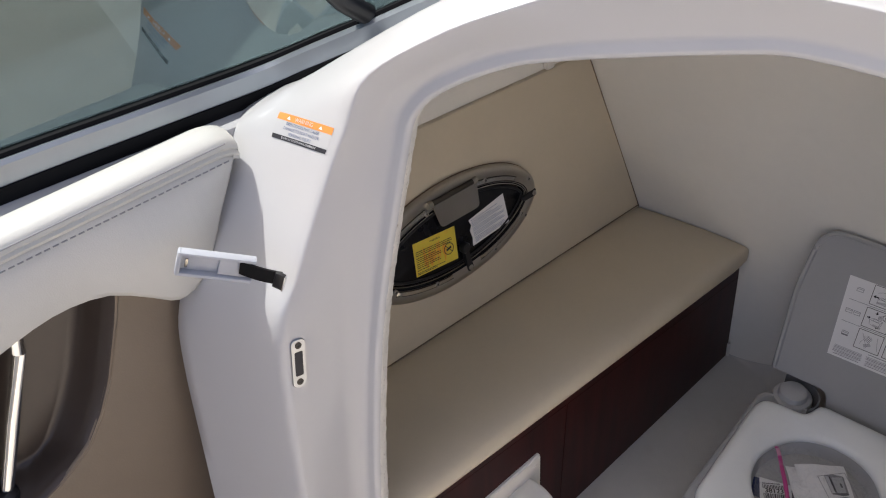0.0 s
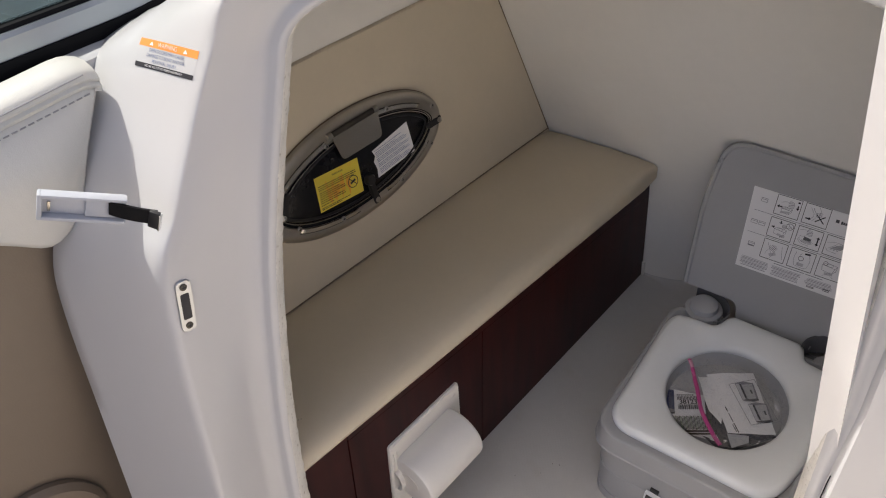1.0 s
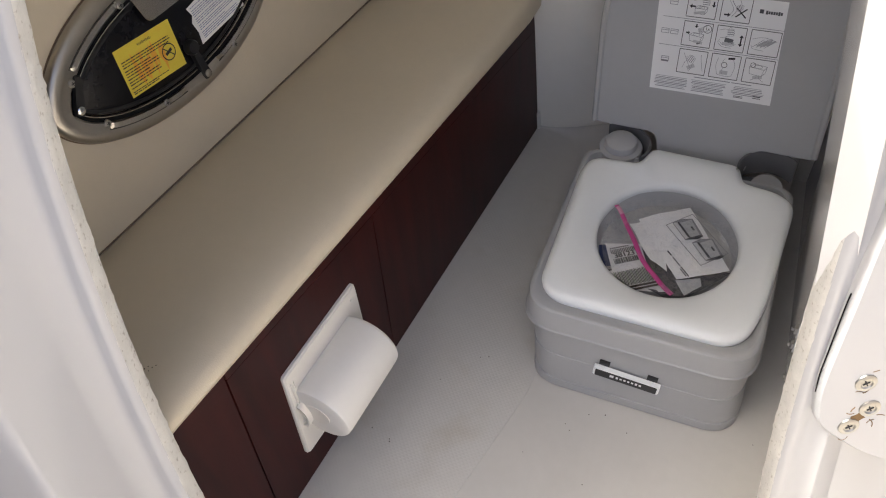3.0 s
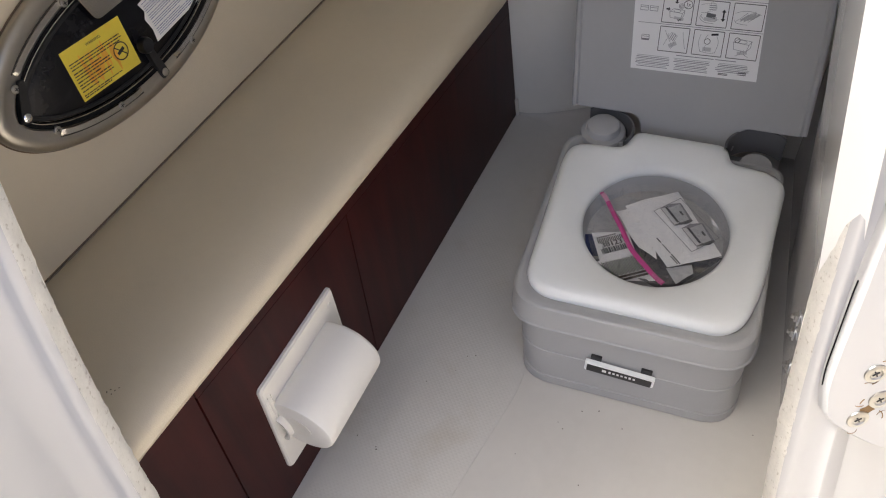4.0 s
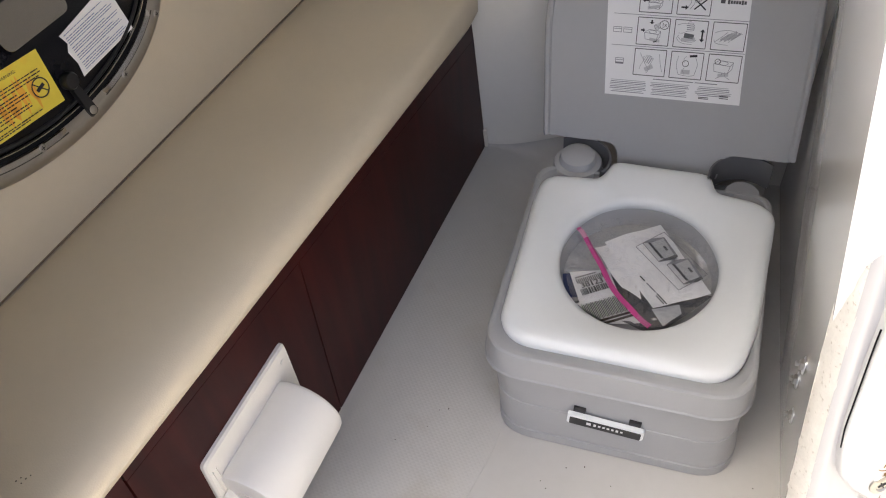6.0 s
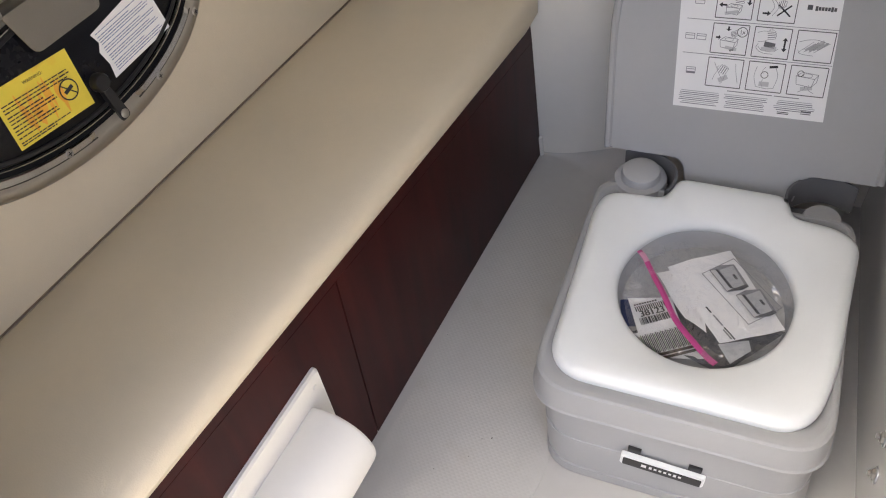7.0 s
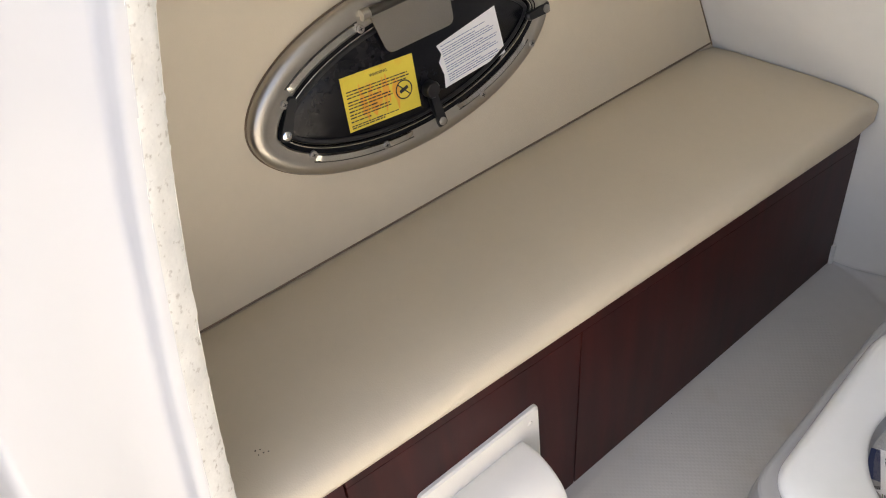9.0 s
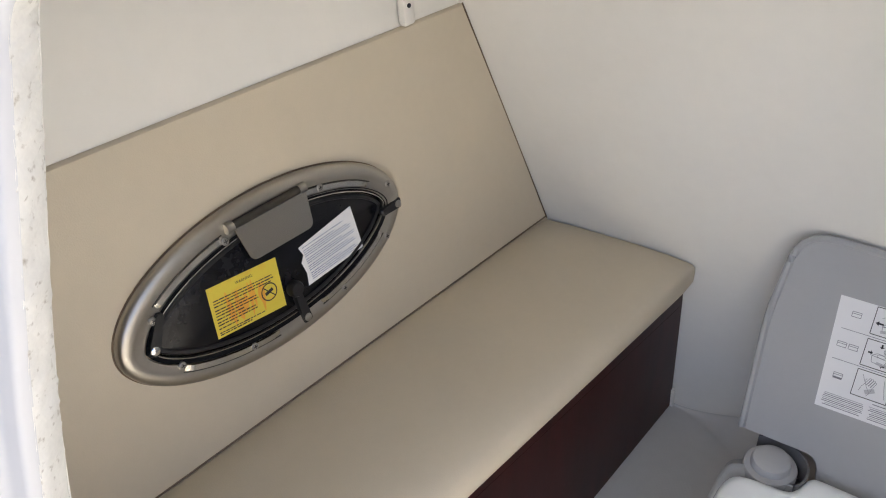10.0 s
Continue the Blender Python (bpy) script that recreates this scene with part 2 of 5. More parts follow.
def tube(bm, pts, r, n=12, cap=True):
    """A round bar along points."""
    pts = [Vector(p) for p in pts]
    rings = []
    up = Vector((0.13, 0.27, 0.95)).normalized()
    for i, p in enumerate(pts):
        d = (pts[min(i + 1, len(pts) - 1)] - pts[max(i - 1, 0)]).normalized()
        a = d.cross(up).normalized()
        b = d.cross(a).normalized()
        rings.append([p + r * (math.cos(2 * math.pi * k / n) * a + math.sin(2 * math.pi * k / n) * b) for k in range(n)])
    return loft(bm, rings, closed=True, cap=cap, cap_start=cap)


def rounded(poly, r, n=6):
    """A polygon's outline with its corners rounded; r: one radius or one a corner."""
    out = []
    k = len(poly)
    for i in range(k):
        p, a, b = Vector(poly[i]), Vector(poly[i - 1]), Vector(poly[(i + 1) % k])
        q = r[i] if isinstance(r, (list, tuple)) else r
        da, db = (a - p), (b - p)
        q = min(q, da.length * 0.49, db.length * 0.49)
        s, e = p + da.normalized() * q, p + db.normalized() * q
        for j in range(n + 1):
            t = j / n
            out.append((1 - t) ** 2 * s + 2 * t * (1 - t) * p + t * t * e)
    return out


def spline(pts, n):
    """Catmull-Rom through points of any dimension, n samples in all, evenly by chord."""
    a = np.array(pts, float)
    d = np.r_[0, np.cumsum(np.linalg.norm(np.diff(a, axis=0), axis=1))]
    ext = np.vstack([2 * a[0] - a[1], a, 2 * a[-1] - a[-2]])
    out = []
    for q in np.linspace(0, len(a) - 1, n):
        i = min(int(q), len(a) - 2)
        t = q - i
        p0, p1, p2, p3 = ext[i], ext[i + 1], ext[i + 2], ext[i + 3]
        out.append(0.5 * (2 * p1 + (p2 - p0) * t + (2 * p0 - 5 * p1 + 4 * p2 - p3) * t * t + (3 * p1 - p0 - 3 * p2 + p3) * t ** 3))
    return out


def plate(bm, outline, t, m=None, bevel=0.0):
    """A flat plate of 2D outline, thickness t upward in z, with a chamfered top rim."""
    c = sum((Vector(p[:2]) for p in outline), Vector((0, 0))) / len(outline)
    def ring(inset, z):
        res = []
        for p in outline:
            v = Vector(p[:2]) - c
            ln = v.length
            v = c + v * max(0.0, (ln - inset)) / max(ln, 1e-6)
            res.append(Vector((v.x, v.y, z)))
        return res
    rings = [ring(0, 0), ring(0, t - bevel), ring(bevel, t)] if bevel else [ring(0, 0), ring(0, t)]
    if m is not None:
        rings = [[m @ p for p in q] for q in rings]
    return loft(bm, rings, closed=True, cap=True, cap_start=True)


def frame_of(o, ex, ey):
    """A matrix with x along ex, y as near ey as may be, z out of the face."""
    x = Vector(ex).normalized()
    z = x.cross(Vector(ey)).normalized()
    y = z.cross(x)
    return Matrix(((x.x, y.x, z.x, o[0]), (x.y, y.y, z.y, o[1]), (x.z, y.z, z.z, o[2]), (0, 0, 0, 1)))


def quad(bm, w, h, x=0.0, y=0.0, z=0.0, m=None, t=0.0003):
    """A thin printed bar or sticker, centred at x, y."""
    return box(bm, (x, y, z + t / 2), (w, h, t), m=m)


def words(name, text, size, mat, parent, m, align="CENTER"):
    cu = bpy.data.curves.new(name, "FONT")
    cu.body, cu.size, cu.align_x, cu.align_y, cu.extrude = text, size, align, "CENTER", 0.00012
    tmp = new(name, cu)
    me = bpy.data.meshes.new_from_object(tmp)
    bpy.data.objects.remove(tmp)
    me.materials.clear()
    me.materials.append(mat)
    ob = new(name, me)
    ob.parent, ob.matrix_basis = parent, m
    return ob


# ---- structure ----
# The doorway lies in an upright plane across the corner: s along it, n out of it towards the cockpit.
US, UN = Vector((0.841, 0.541, 0)), Vector((0.541, -0.841, 0))
DOOR_O = Vector((0.02, -0.295, 0))


def dp(s, n, z):
    return DOOR_O + US * s + UN * n + Vector((0, 0, z))


def hull_x(y, z):
    """The cabin side, leaning out upwards."""
    return (-0.1662 - 0.2036 * z - 0.0025 * y) / 0.979


def bow_y(x, z):
    """The forward bulkhead, leaning aft, more so above the bench."""
    return float(np.interp(z, (0, 0.3, 0.35, 0.75, 1.3), (0.668, 0.641, 0.633, 0.537, 0.40))) + 0.0935 * x


def right_x(y, z):
    return 0.63 - 0.15 * y - 0.13 * z + 0.28 * max(0.0, y - 0.25) * z


def deck_z(x, y):
    """Height of the deck over the cabin, falling outboard."""
    s = (Vector((x, y, 0)) - DOOR_O).dot(US)
    return float(np.interp(s, (-.8, -.35, -.1, .15, .95), (.955, .975, 1.03, 1.115, 1.115)))


# floor
bm = bmesh.new()
box(bm, (0.95, -0.9, -0.03), (2.6, 3.6, 0.06))
floor = part("floor", bm, FLOOR, smooth=0)
tagged(floor, "off-white moulded gelcoat cabin floor with scattered dirt specks", "floor", kind="structure")
bm = bmesh.new()
plate(bm, rounded([(0.012, -0.62), (0.19, -0.62), (0.210, -0.12), (0.236, 0.09), (0.205, 0.36), (0.10, 0.55), (0.012, 0.56)], 0.03), 0.0008, bevel=0.0006)
part("nonskid_pad", bm, FLOOR_GRIP, floor, "diamond-patterned non-skid floor moulding")

# cockpit sole, unseen, added outside the doorway to set its bounce light
bm = bmesh.new()
plate(bm, [(-.12, -.72), (-.16, -2.59), (2.09, -2.59), (2.09, .30), (1.43, .28)], .006)
bounce_floor = part("unseen_cockpit_floor", bm, BOUNCE_BEIGE, smooth=0)
tagged(bounce_floor, "plain beige floor, added unseen to set bounce light", "floor", kind="structure")

# forward bulkhead
bm = bmesh.new()
zs = [-0.02, 0.0, 0.1, 0.2, 0.3, 0.325, 0.35, 0.4, 0.5, 0.6, 0.75, 0.9, 1.0, 1.12]
loft(bm, [[Vector((x, bow_y(x, z), min(z, deck_z(x, bow_y(x, z)) - .012))) for x in np.linspace(-0.5, 0.75, 20)] for z in zs])
ret = bmesh.ops.extrude_face_region(bm, geom=bm.faces[:])
bmesh.ops.translate(bm, vec=(0, 0.04, 0), verts=[g for g in ret["geom"] if isinstance(g, bmesh.types.BMVert)])
wall_bow = part("wall_bow", bm, LINER)
tagged(wall_bow, "smooth off-white cabin bulkhead leaning aft above the bench", "wall", kind="structure")
# coved foot of the bulkhead
bm = bmesh.new()
rings = []
for i in range(13):
    a = i / 12 * math.pi / 2
    row = []
    for x in [0.004] + [0.02 * j for j in range(1, 16)] + [0.35, 0.42, 0.5]:
        k = min(1.0, x / 0.26)
        k = 0.04 + 0.96 * k * k * (3 - 2 * k)
        z = 0.0012 + 0.085 * k * (1 - math.cos(a))
        row.append(Vector((x, bow_y(x, z) - 0.002 - 0.095 * k * (1 - math.sin(a)), z)))
    rings.append(row)
loft(bm, rings)
part("cove", bm, FLOOR, wall_bow, "moulded cove between floor and bulkhead")

# cabin side above and behind the padded panel
bm = bmesh.new()
loft(bm, [[Vector((hull_x(y, z) - 0.006, y, z)) for y in np.linspace(-0.6, 0.72, 14)] for z in (-0.02, 0.3, 0.5, 0.7, 0.76, 0.9, 0.965)])
ret = bmesh.ops.extrude_face_region(bm, geom=bm.faces[:])
bmesh.ops.translate(bm, vec=(-0.04, 0, 0), verts=[g for g in ret["geom"] if isinstance(g, bmesh.types.BMVert)])
wall_port = part("wall_port", bm, LINER)
tagged(wall_port, "off-white moulded cabin side above the padded panel", "wall", kind="structure")

# right-hand cabin side
bm = bmesh.new()
loft(bm, [[Vector((right_x(y, z), y, z)) for y in np.linspace(0.02, 0.80, 14)] for z in (-0.02, 0.2, 0.4, 0.6, 0.8, 1.0, 1.11)])
ret = bmesh.ops.extrude_face_region(bm, geom=bm.faces[:])
bmesh.ops.translate(bm, vec=(0.03, 0, 0), verts=[g for g in ret["geom"] if isinstance(g, bmesh.types.BMVert)])
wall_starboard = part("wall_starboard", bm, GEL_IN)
tagged(wall_starboard, "glossy off-white cabin side beside the portable toilet", "wall", kind="structure")

# ceiling, which is the underside of the deck
bm = bmesh.new()
grid = []
for n_ in (-.165, -.3, -.5, -.8, -1.02):
    row = []
    x0 = dp(0, n_, 0).x
    s0 = max(-.62, (-.64 - x0) / (dp(1, n_, 0).x - x0))
    for s_ in np.linspace(s0, .95, 30):
        p = dp(s_, n_, 0)
        row.append(Vector((p.x, p.y, deck_z(p.x, p.y))))
    grid.append(row)
loft(bm, grid)
ret = bmesh.ops.extrude_face_region(bm, geom=bm.faces[:])
bmesh.ops.translate(bm, vec=(0, 0, -0.014), verts=[g for g in ret["geom"] if isinstance(g, bmesh.types.BMVert)])
ceiling = part("ceiling", bm, LINER)
tagged(ceiling, "white moulded deck forming the cabin ceiling", "ceiling", kind="structure")


# doorway moulding, raked forward at the top
def rake(z):
    return 0.15 - 0.24 * z


def ring3(rows):
    return [(s, rake(z) + off, z) for s, off, z in rows]


L0 = ring3([(.02, 0, 0), (.011, 0, .15), (-.003, 0, .3), (-.011, 0, .45), (-.010, 0, .6), (0, 0, .75), (.0134, 0, .85), (.032, 0, .95), (.042, 0, 1.0),
            (.052, 0, 1.037), (.082, 0, 1.064), (.146, 0, 1.09), (.2, 0, 1.099), (.25, 0, 1.104), (.345, 0, 1.111), (.407, 0, 1.1115), (.495, 0, 1.094),
            (.56, 0, 1.076), (.612, 0, 1.05), (.637, 0, 1.0), (.643, 0, .93), (.641, 0, .8), (.634, 0, .68), (.622, 0, .52), (.614, 0, .378),
            (.61, 0, .24), (.608, 0, 0)])
L2 = ring3([(-.045, .12, 0), (-.055, .12, .15), (-.065, .12, .3), (-.07, .12, .45), (-.076, .12, .6), (-.083, .12, .75), (-.081, .12, .85), (-.068, .10, .895),
            (-.040, .08, .976), (-.012, .072, 1.043), (.012, .07, 1.096), (.080, .058, 1.132), (.148, .055, 1.157), (.199, .05, 1.168), (.344, .05, 1.174),
            (.42, .05, 1.171), (.5, .05, 1.155), (.6, .045, 1.122), (.655, .044, 1.085), (.675, .043, 1.02), (.677, .042, .93), (.675, .042, .8), (.668, .042, .68),
            (.657, .042, .52), (.650, .042, .378), (.648, .042, .24), (.648, .042, 0)])
L3 = ring3([(-.20, .09, 0), (-.205, .09, .15), (-.21, .09, .3), (-.215, .09, .45), (-.225, .09, .62), (-.232, .09, .75), (-.230, .085, .82), (-.212, .065, .88),
            (-.19, .03, .95), (-.17, .005, 1.0), (-.12, -.02, 1.03), (.06, 0, 1.135), (.14, -.03, 1.157), (.199, -.04, 1.166), (.344, -.05, 1.172), (.42, -.05, 1.169),
            (.51, -.05, 1.155), (.63, -.02, 1.122), (.69, 0, 1.085), (.715, .0, 1.02), (.72, .0, .93), (.72, .0, .8), (.71, .0, .68), (.70, .0, .52), (.695, .0, .378),
            (.695, .0, .24), (.695, .0, 0)])
L4 = [(-.26, .02, 0), (-.265, .0, .15), (-.27, -.04, .3), (-.28, -.08, .45), (-.29, -.1, .62), (-.30, -.12, .75), (-.30, -.13, .82), (-.28, -.15, .9),
      (-.25, -.17, .955), (-.22, -.17, .985), (-.15, -.17, 1.01), (.04, -.17, 1.08), (.14, -.175, 1.11), (.199, -.18, 1.118), (.344, -.18, 1.12), (.42, -.18, 1.12),
      (.51, -.18, 1.118), (.66, -.18, 1.112), (.80, -.15, 1.09), (.88, -.1, 1.02), (.9, -.1, .93), (.95, -.05, .8), (1.0, 0, .68), (1.05, .02, .52), (1.1, .05, .378),
      (1.1, .08, .24), (1.1, .12, 0)]
L5 = [(s - .12, n - .02, z) if i < 8 else (s - .03 * (i < 12), n - .03, z - .03) for i, (s, n, z) in enumerate(L4)]
NR = 120
r0, r2, r3, r4, r5 = (np.array(spline(a, NR)) for a in (L0, L2, L3, L4, L5))


def offset_out(ring, d, off):
    """The ring moved d outward from the opening's middle, off forward of the raked doorway plane."""
    res = []
    for i in range(len(ring)):
        a, b = ring[max(i - 1, 0)], ring[min(i + 1, len(ring) - 1)]
        t = np.array((b[0] - a[0], b[2] - a[2]))
        t /= np.linalg.norm(t)
        z = ring[i][2] + t[0] * d
        res.append((ring[i][0] - t[1] * d, rake(z) + off, z))
    return np.array(res)


edge_a, edge_b = offset_out(r0, 0.0, 0.026), offset_out(r0, 0.003, 0.031)
lip_b, lip_c, lip_d = offset_out(r0, 0.008, 0.0325), offset_out(r0, 0.014, 0.0300), offset_out(r0, 0.022, 0.032)
prof = [edge_a, edge_b, lip_b, lip_c, lip_d]
for f in (0.3, 0.6, 0.8):
    prof.append(lip_d * (1 - f) + r2 * f)
bend_a, bend_b = lip_d * 0.07 + r2 * 0.93, r2 * 0.90 + r3 * 0.10
for f in np.linspace(0, 1, 9):
    prof.append(bend_a * (1 - f) ** 2 + r2 * 2 * f * (1 - f) + bend_b * f * f)
for f in (0.3, 0.5, 0.75, 0.9, 1.0):
    prof.append(r2 * (1 - f) + r3 * f)
for f in (0.1, 0.3, 1.0):
    prof.append(r3 * (1 - f) + r4 * f)
prof.append(r5)
bm = bmesh.new()
loft(bm, [[dp(*p) for p in r] for r in prof])
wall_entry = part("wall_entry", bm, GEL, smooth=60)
tagged(wall_entry, "white glossy moulded doorway surround with a rounded arch", "wall", kind="structure")
bm = bmesh.new()
jit = np.random.default_rng(3)


def rough_ring(r, k):
    slow = [noise.noise(Vector((i * .13, r[0][1] * 90, 2.0))) * 1.6 + noise.noise(Vector((i * .37, 5.0, 1.0))) for i in range(len(r))]
    return [dp(*(p + jit.normal(0, k, 3) + np.array((slow[i] * k * .7, 0, 0)))) for i, p in enumerate(r)]


fine = np.array(spline(L0, 420))
loft(bm, [rough_ring(offset_out(fine, 0.0005, 0.0268), 0.0002), rough_ring(offset_out(fine, -0.0006, 0.023), 0.0005), rough_ring(offset_out(fine, -0.0008, 0.017), 0.0006), rough_ring(offset_out(fine, -0.0008, 0.010), 0.0007),
          rough_ring(offset_out(fine, -0.0006, 0.002), 0.0006), rough_ring(offset_out(fine, 0.0005, 0.0), 0.0005)])
part("raw_edge", bm, RAW, wall_entry, "rough chipped raw laminate edge", smooth=60)
bm = bmesh.new()
loft(bm, [[dp(*p) for p in r] for r in (offset_out(r0, 0.0, 0.0), offset_out(r0, 0.05, 0.003), offset_out(r0, 0.06, 0.01))])
part("inner_face", bm, LINER, wall_entry)

# cockpit side to the left of the doorway, with its moulded recess
bm = bmesh.new()
def pocket_edge(z):
    return float(np.interp(z, (.66, .672, .70, .735, .775, .845, .90, .96), (-.68, -.648, -.604, -.576, -.552, -.520, -.500, -.482)))


def side_x(y, z, depth=0.05):
    """Set back inside the storage recess."""
    edge = pocket_edge(z)
    f = min(1.0, max(0.0, (edge - y) / 0.03)) * min(1.0, max(0.0, (z - 0.66) / 0.03))
    return -0.165 - depth * f * f * (3 - 2 * f)
yy = list(np.linspace(-0.36, -0.80, 60)) + [-1.2, -2.6]
zz = [-0.06, 0.3] + list(np.linspace(0.55, 0.96, 42))
loft(bm, [[Vector((side_x(y, z, 0.075), y, z)) for y in yy] for z in zz])
wall_cockpit = part("wall_cockpit", bm, BROWN, smooth=60)
tagged(wall_cockpit, "brown moulded cockpit side with a recess under the bolster", "wall", kind="structure")
bm = bmesh.new()
loft(bm, [[Vector((x, y, z - .057 * (y + .231))) for y in (-.28, -.6, -1.2, -2.6)] for x, z in ((-.165, .886), (-.165, .986), (-.168, .996), (-.176, 1.000), (-.24, .998))])
part("coaming", bm, GEL, wall_cockpit, "white gelcoat coaming under the windscreen")
bm = bmesh.new()
loft(bm, [[Vector((x, y, z)) for y in np.linspace(-2.6, .92, 9)] for x, z in ((-.215, 1.000), (-.45, .992), (-.62, .975), (-.66, .955), (-.67, .90), (-.60, .2), (-.45, -.6))])
part("side_deck", bm, GEL, wall_cockpit, "white gelcoat side deck outside the windscreen")
# unseen cockpit walls, added round the camera to close it and bounce light
bm = bmesh.new()
box(bm, (2.15, -1.1, 0.5), (0.10, 3.0, 1.1), 0.02)
wall_far = part("wall_far", bm, BOUNCE_GREY)
tagged(wall_far, "plain grey wall, added unseen to set the doorway's bounce light", "wall", kind="structure")
bm = bmesh.new()
box(bm, (1.0, -2.65, 0.35), (2.5, 0.10, 0.8), 0.02)
wall_aft = part("wall_aft", bm, GEL)
tagged(wall_aft, "plain white wall, added unseen to close the cockpit and bounce light", "wall", kind="structure")
bm = bmesh.new()
plan = [(-.672, -2.6), (-.672, -1.0), (-.672, .3), (-.60, 1.0), (-.30, 1.65), (.25, 2.15), (.80, 2.35), (1.35, 2.15), (1.9, 1.65), (2.2, 1.0), (2.26, .3), (2.26, -1.0), (2.26, -2.72)]
loft(bm, [[Vector((.8 + (x - .8) * k, y * (k if y > 0 else 1), z)) for x, y in spline([np.array(p) for p in plan], 60)] for z, k in ((.93, 1.0), (.90, 1.005), (.5, .98), (.1, .93), (-.4, .82), (-.72, .70))])
hull = part("hull", bm, GEL, smooth=50)
tagged(hull, "plain white gelcoat hull sides of the boat", "hull", kind="structure")
bm = bmesh.new()
bow = [Vector((x, y, .925)) for x, y in spline([np.array(p) for p in plan], 60) if y > .80]
bm.faces.new([bm.verts.new(p) for p in bow])
part("foredeck", bm, GEL, hull, smooth=0)
bm = bmesh.new()
box(bm, (0, 0, -0.80), (400, 400, 0.1))
ground = part("ground", bm, CONCRETE, smooth=0)
tagged(ground, "grey hardstanding round the boat", "ground", kind="structure")


# ---- cabin things ----
def bench_back_z(y):
    return float(np.interp(y, (-0.3, 0.62), (0.397, 0.348)))


def bench_front_z(y):
    return float(np.interp(y, (-0.4, 0.63), (0.437, 0.356)))


def under_z(y):
    return float(np.interp(y, (-0.33, 0.637), (0.392, 0.293)))


def trim_y(x, n=0.03):
    """Where the cabin ends at the raked doorway wall."""
    return -0.334 + 0.643 * (x - 0.036)


def build_bench():
    bench = thing("bench_seat", "long beige vinyl bench cushion on a dark wood locker front", "bench")
    bm = bmesh.new()
    rings = []
    for k in range(33):
        t = k / 32
        y = -0.36 + t * (0.635 + 0.36)
        e = 0.006 * max(0.0, (t - 0.975) / 0.025)
        hx = hull_x(y, bench_back_z(y))
        yb = trim_y(hx) * (1 - t) + (bow_y(hx, 0.35) - 0.002) * t
        f, b, u = bench_front_z(y) - e, bench_back_z(yb) - e, under_z(y) + e
        k2 = min(1.0, max(0.0, (t - 0.86) / 0.12))
        xs = [hx - 0.001, hx + 0.0045, -0.20, -0.14, -0.08, -0.03, -0.008 + .010 * k2, 0.006 + .006 * k2, 0.0135 + .003 * k2, 0.0175, 0.017, 0.010, -0.002]
        zz = [b - 0.0050, b - 0.0006, b + 0.004, b * 0.6 + f * 0.4 + 0.004, b * 0.25 + f * 0.75 + 0.004, f + 0.002, f, f - 0.0045 + .003 * k2, f - 0.011 + .006 * k2, f - 0.022 + .009 * k2, u + 0.018, u + 0.004, u]
        rings.append([Vector((x, trim_y(x) * (1 - t) + (bow_y(x, 0.35) - 0.002) * t, z)) for x, z in zip(xs, zz)])
    loft(bm, rings)
    part("cushion", bm, VINYL, bench, "smooth beige vinyl seat cushion with rolled front edge", smooth=60)
    # dark tube laid in the crease to stand for its shade
    bm = bmesh.new()
    tube(bm, [(hull_x(y, bench_back_z(y)) + 0.0010, y, bench_back_z(y) - 0.0007) for y in np.linspace(-0.46, 0.607, 40)], 0.0015, 8)
    part("crease_line", bm, SEAM, bench, "dark line for the shade in the crease behind the cushion")
    return bench


bench = build_bench()


def build_locker():
    locker = thing("locker_front", "dark mahogany laminate locker front under the bench", "locker")
    bm = bmesh.new()
    out = [(-0.40, 0.0), (0.668, 0.0), (0.640, 0.296), (-0.40, 0.395)]
    m = Matrix(((0, 0, 1, -0.024), (1, 0, 0, 0), (0, 1, 0, 0), (0, 0, 0, 1)))
    plate(bm, out, 0.016, m)
    part("backing", bm, WOOD, locker)
    # doors and fillets, each a slightly proud board
    def board(name, poly):
        bm = bmesh.new()
        mm = m.copy()
        mm[0][3] = -0.008
        plate(bm, rounded(poly, 0.001, 2), 0.008, mm, 0.0004)
        part(name, bm, WOOD, locker)
    g, h = 0.0010, 0.0004
    r = lambda y: 0.321 - 0.1208 * (y - 0.083)
    board("panel", [(-0.40, 0.002), (-0.261 - g, 0.002), (-0.236 - g, 0.386), (-0.40, 0.395)])
    board("panel", [(-0.261 + g, 0.002), (0.066 - g, 0.002), (0.083 - g, r(0.083) - h), (-0.2374 + g, r(-0.2374) - h)])
    board("panel", [(0.066 + g, 0.002), (0.662, 0.002), (0.6455, r(0.6455) - h), (0.083 + g, r(0.083) - h)])
    board("rail", [(-0.2374 + g, r(-0.2374) + h), (0.6455, r(0.6455) + h), (0.640, 0.299), (-0.236 + g, 0.389)])
    bm = bmesh.new()
    tube(bm, [(0.002, bow_y(0, z) - 0.006, z) for z in (0.002, 0.02, 0.045)], 0.004, 8)
    part("sealant", bm, WHITE, locker, "white sealant at the foot of the panel")
    return locker


build_locker()


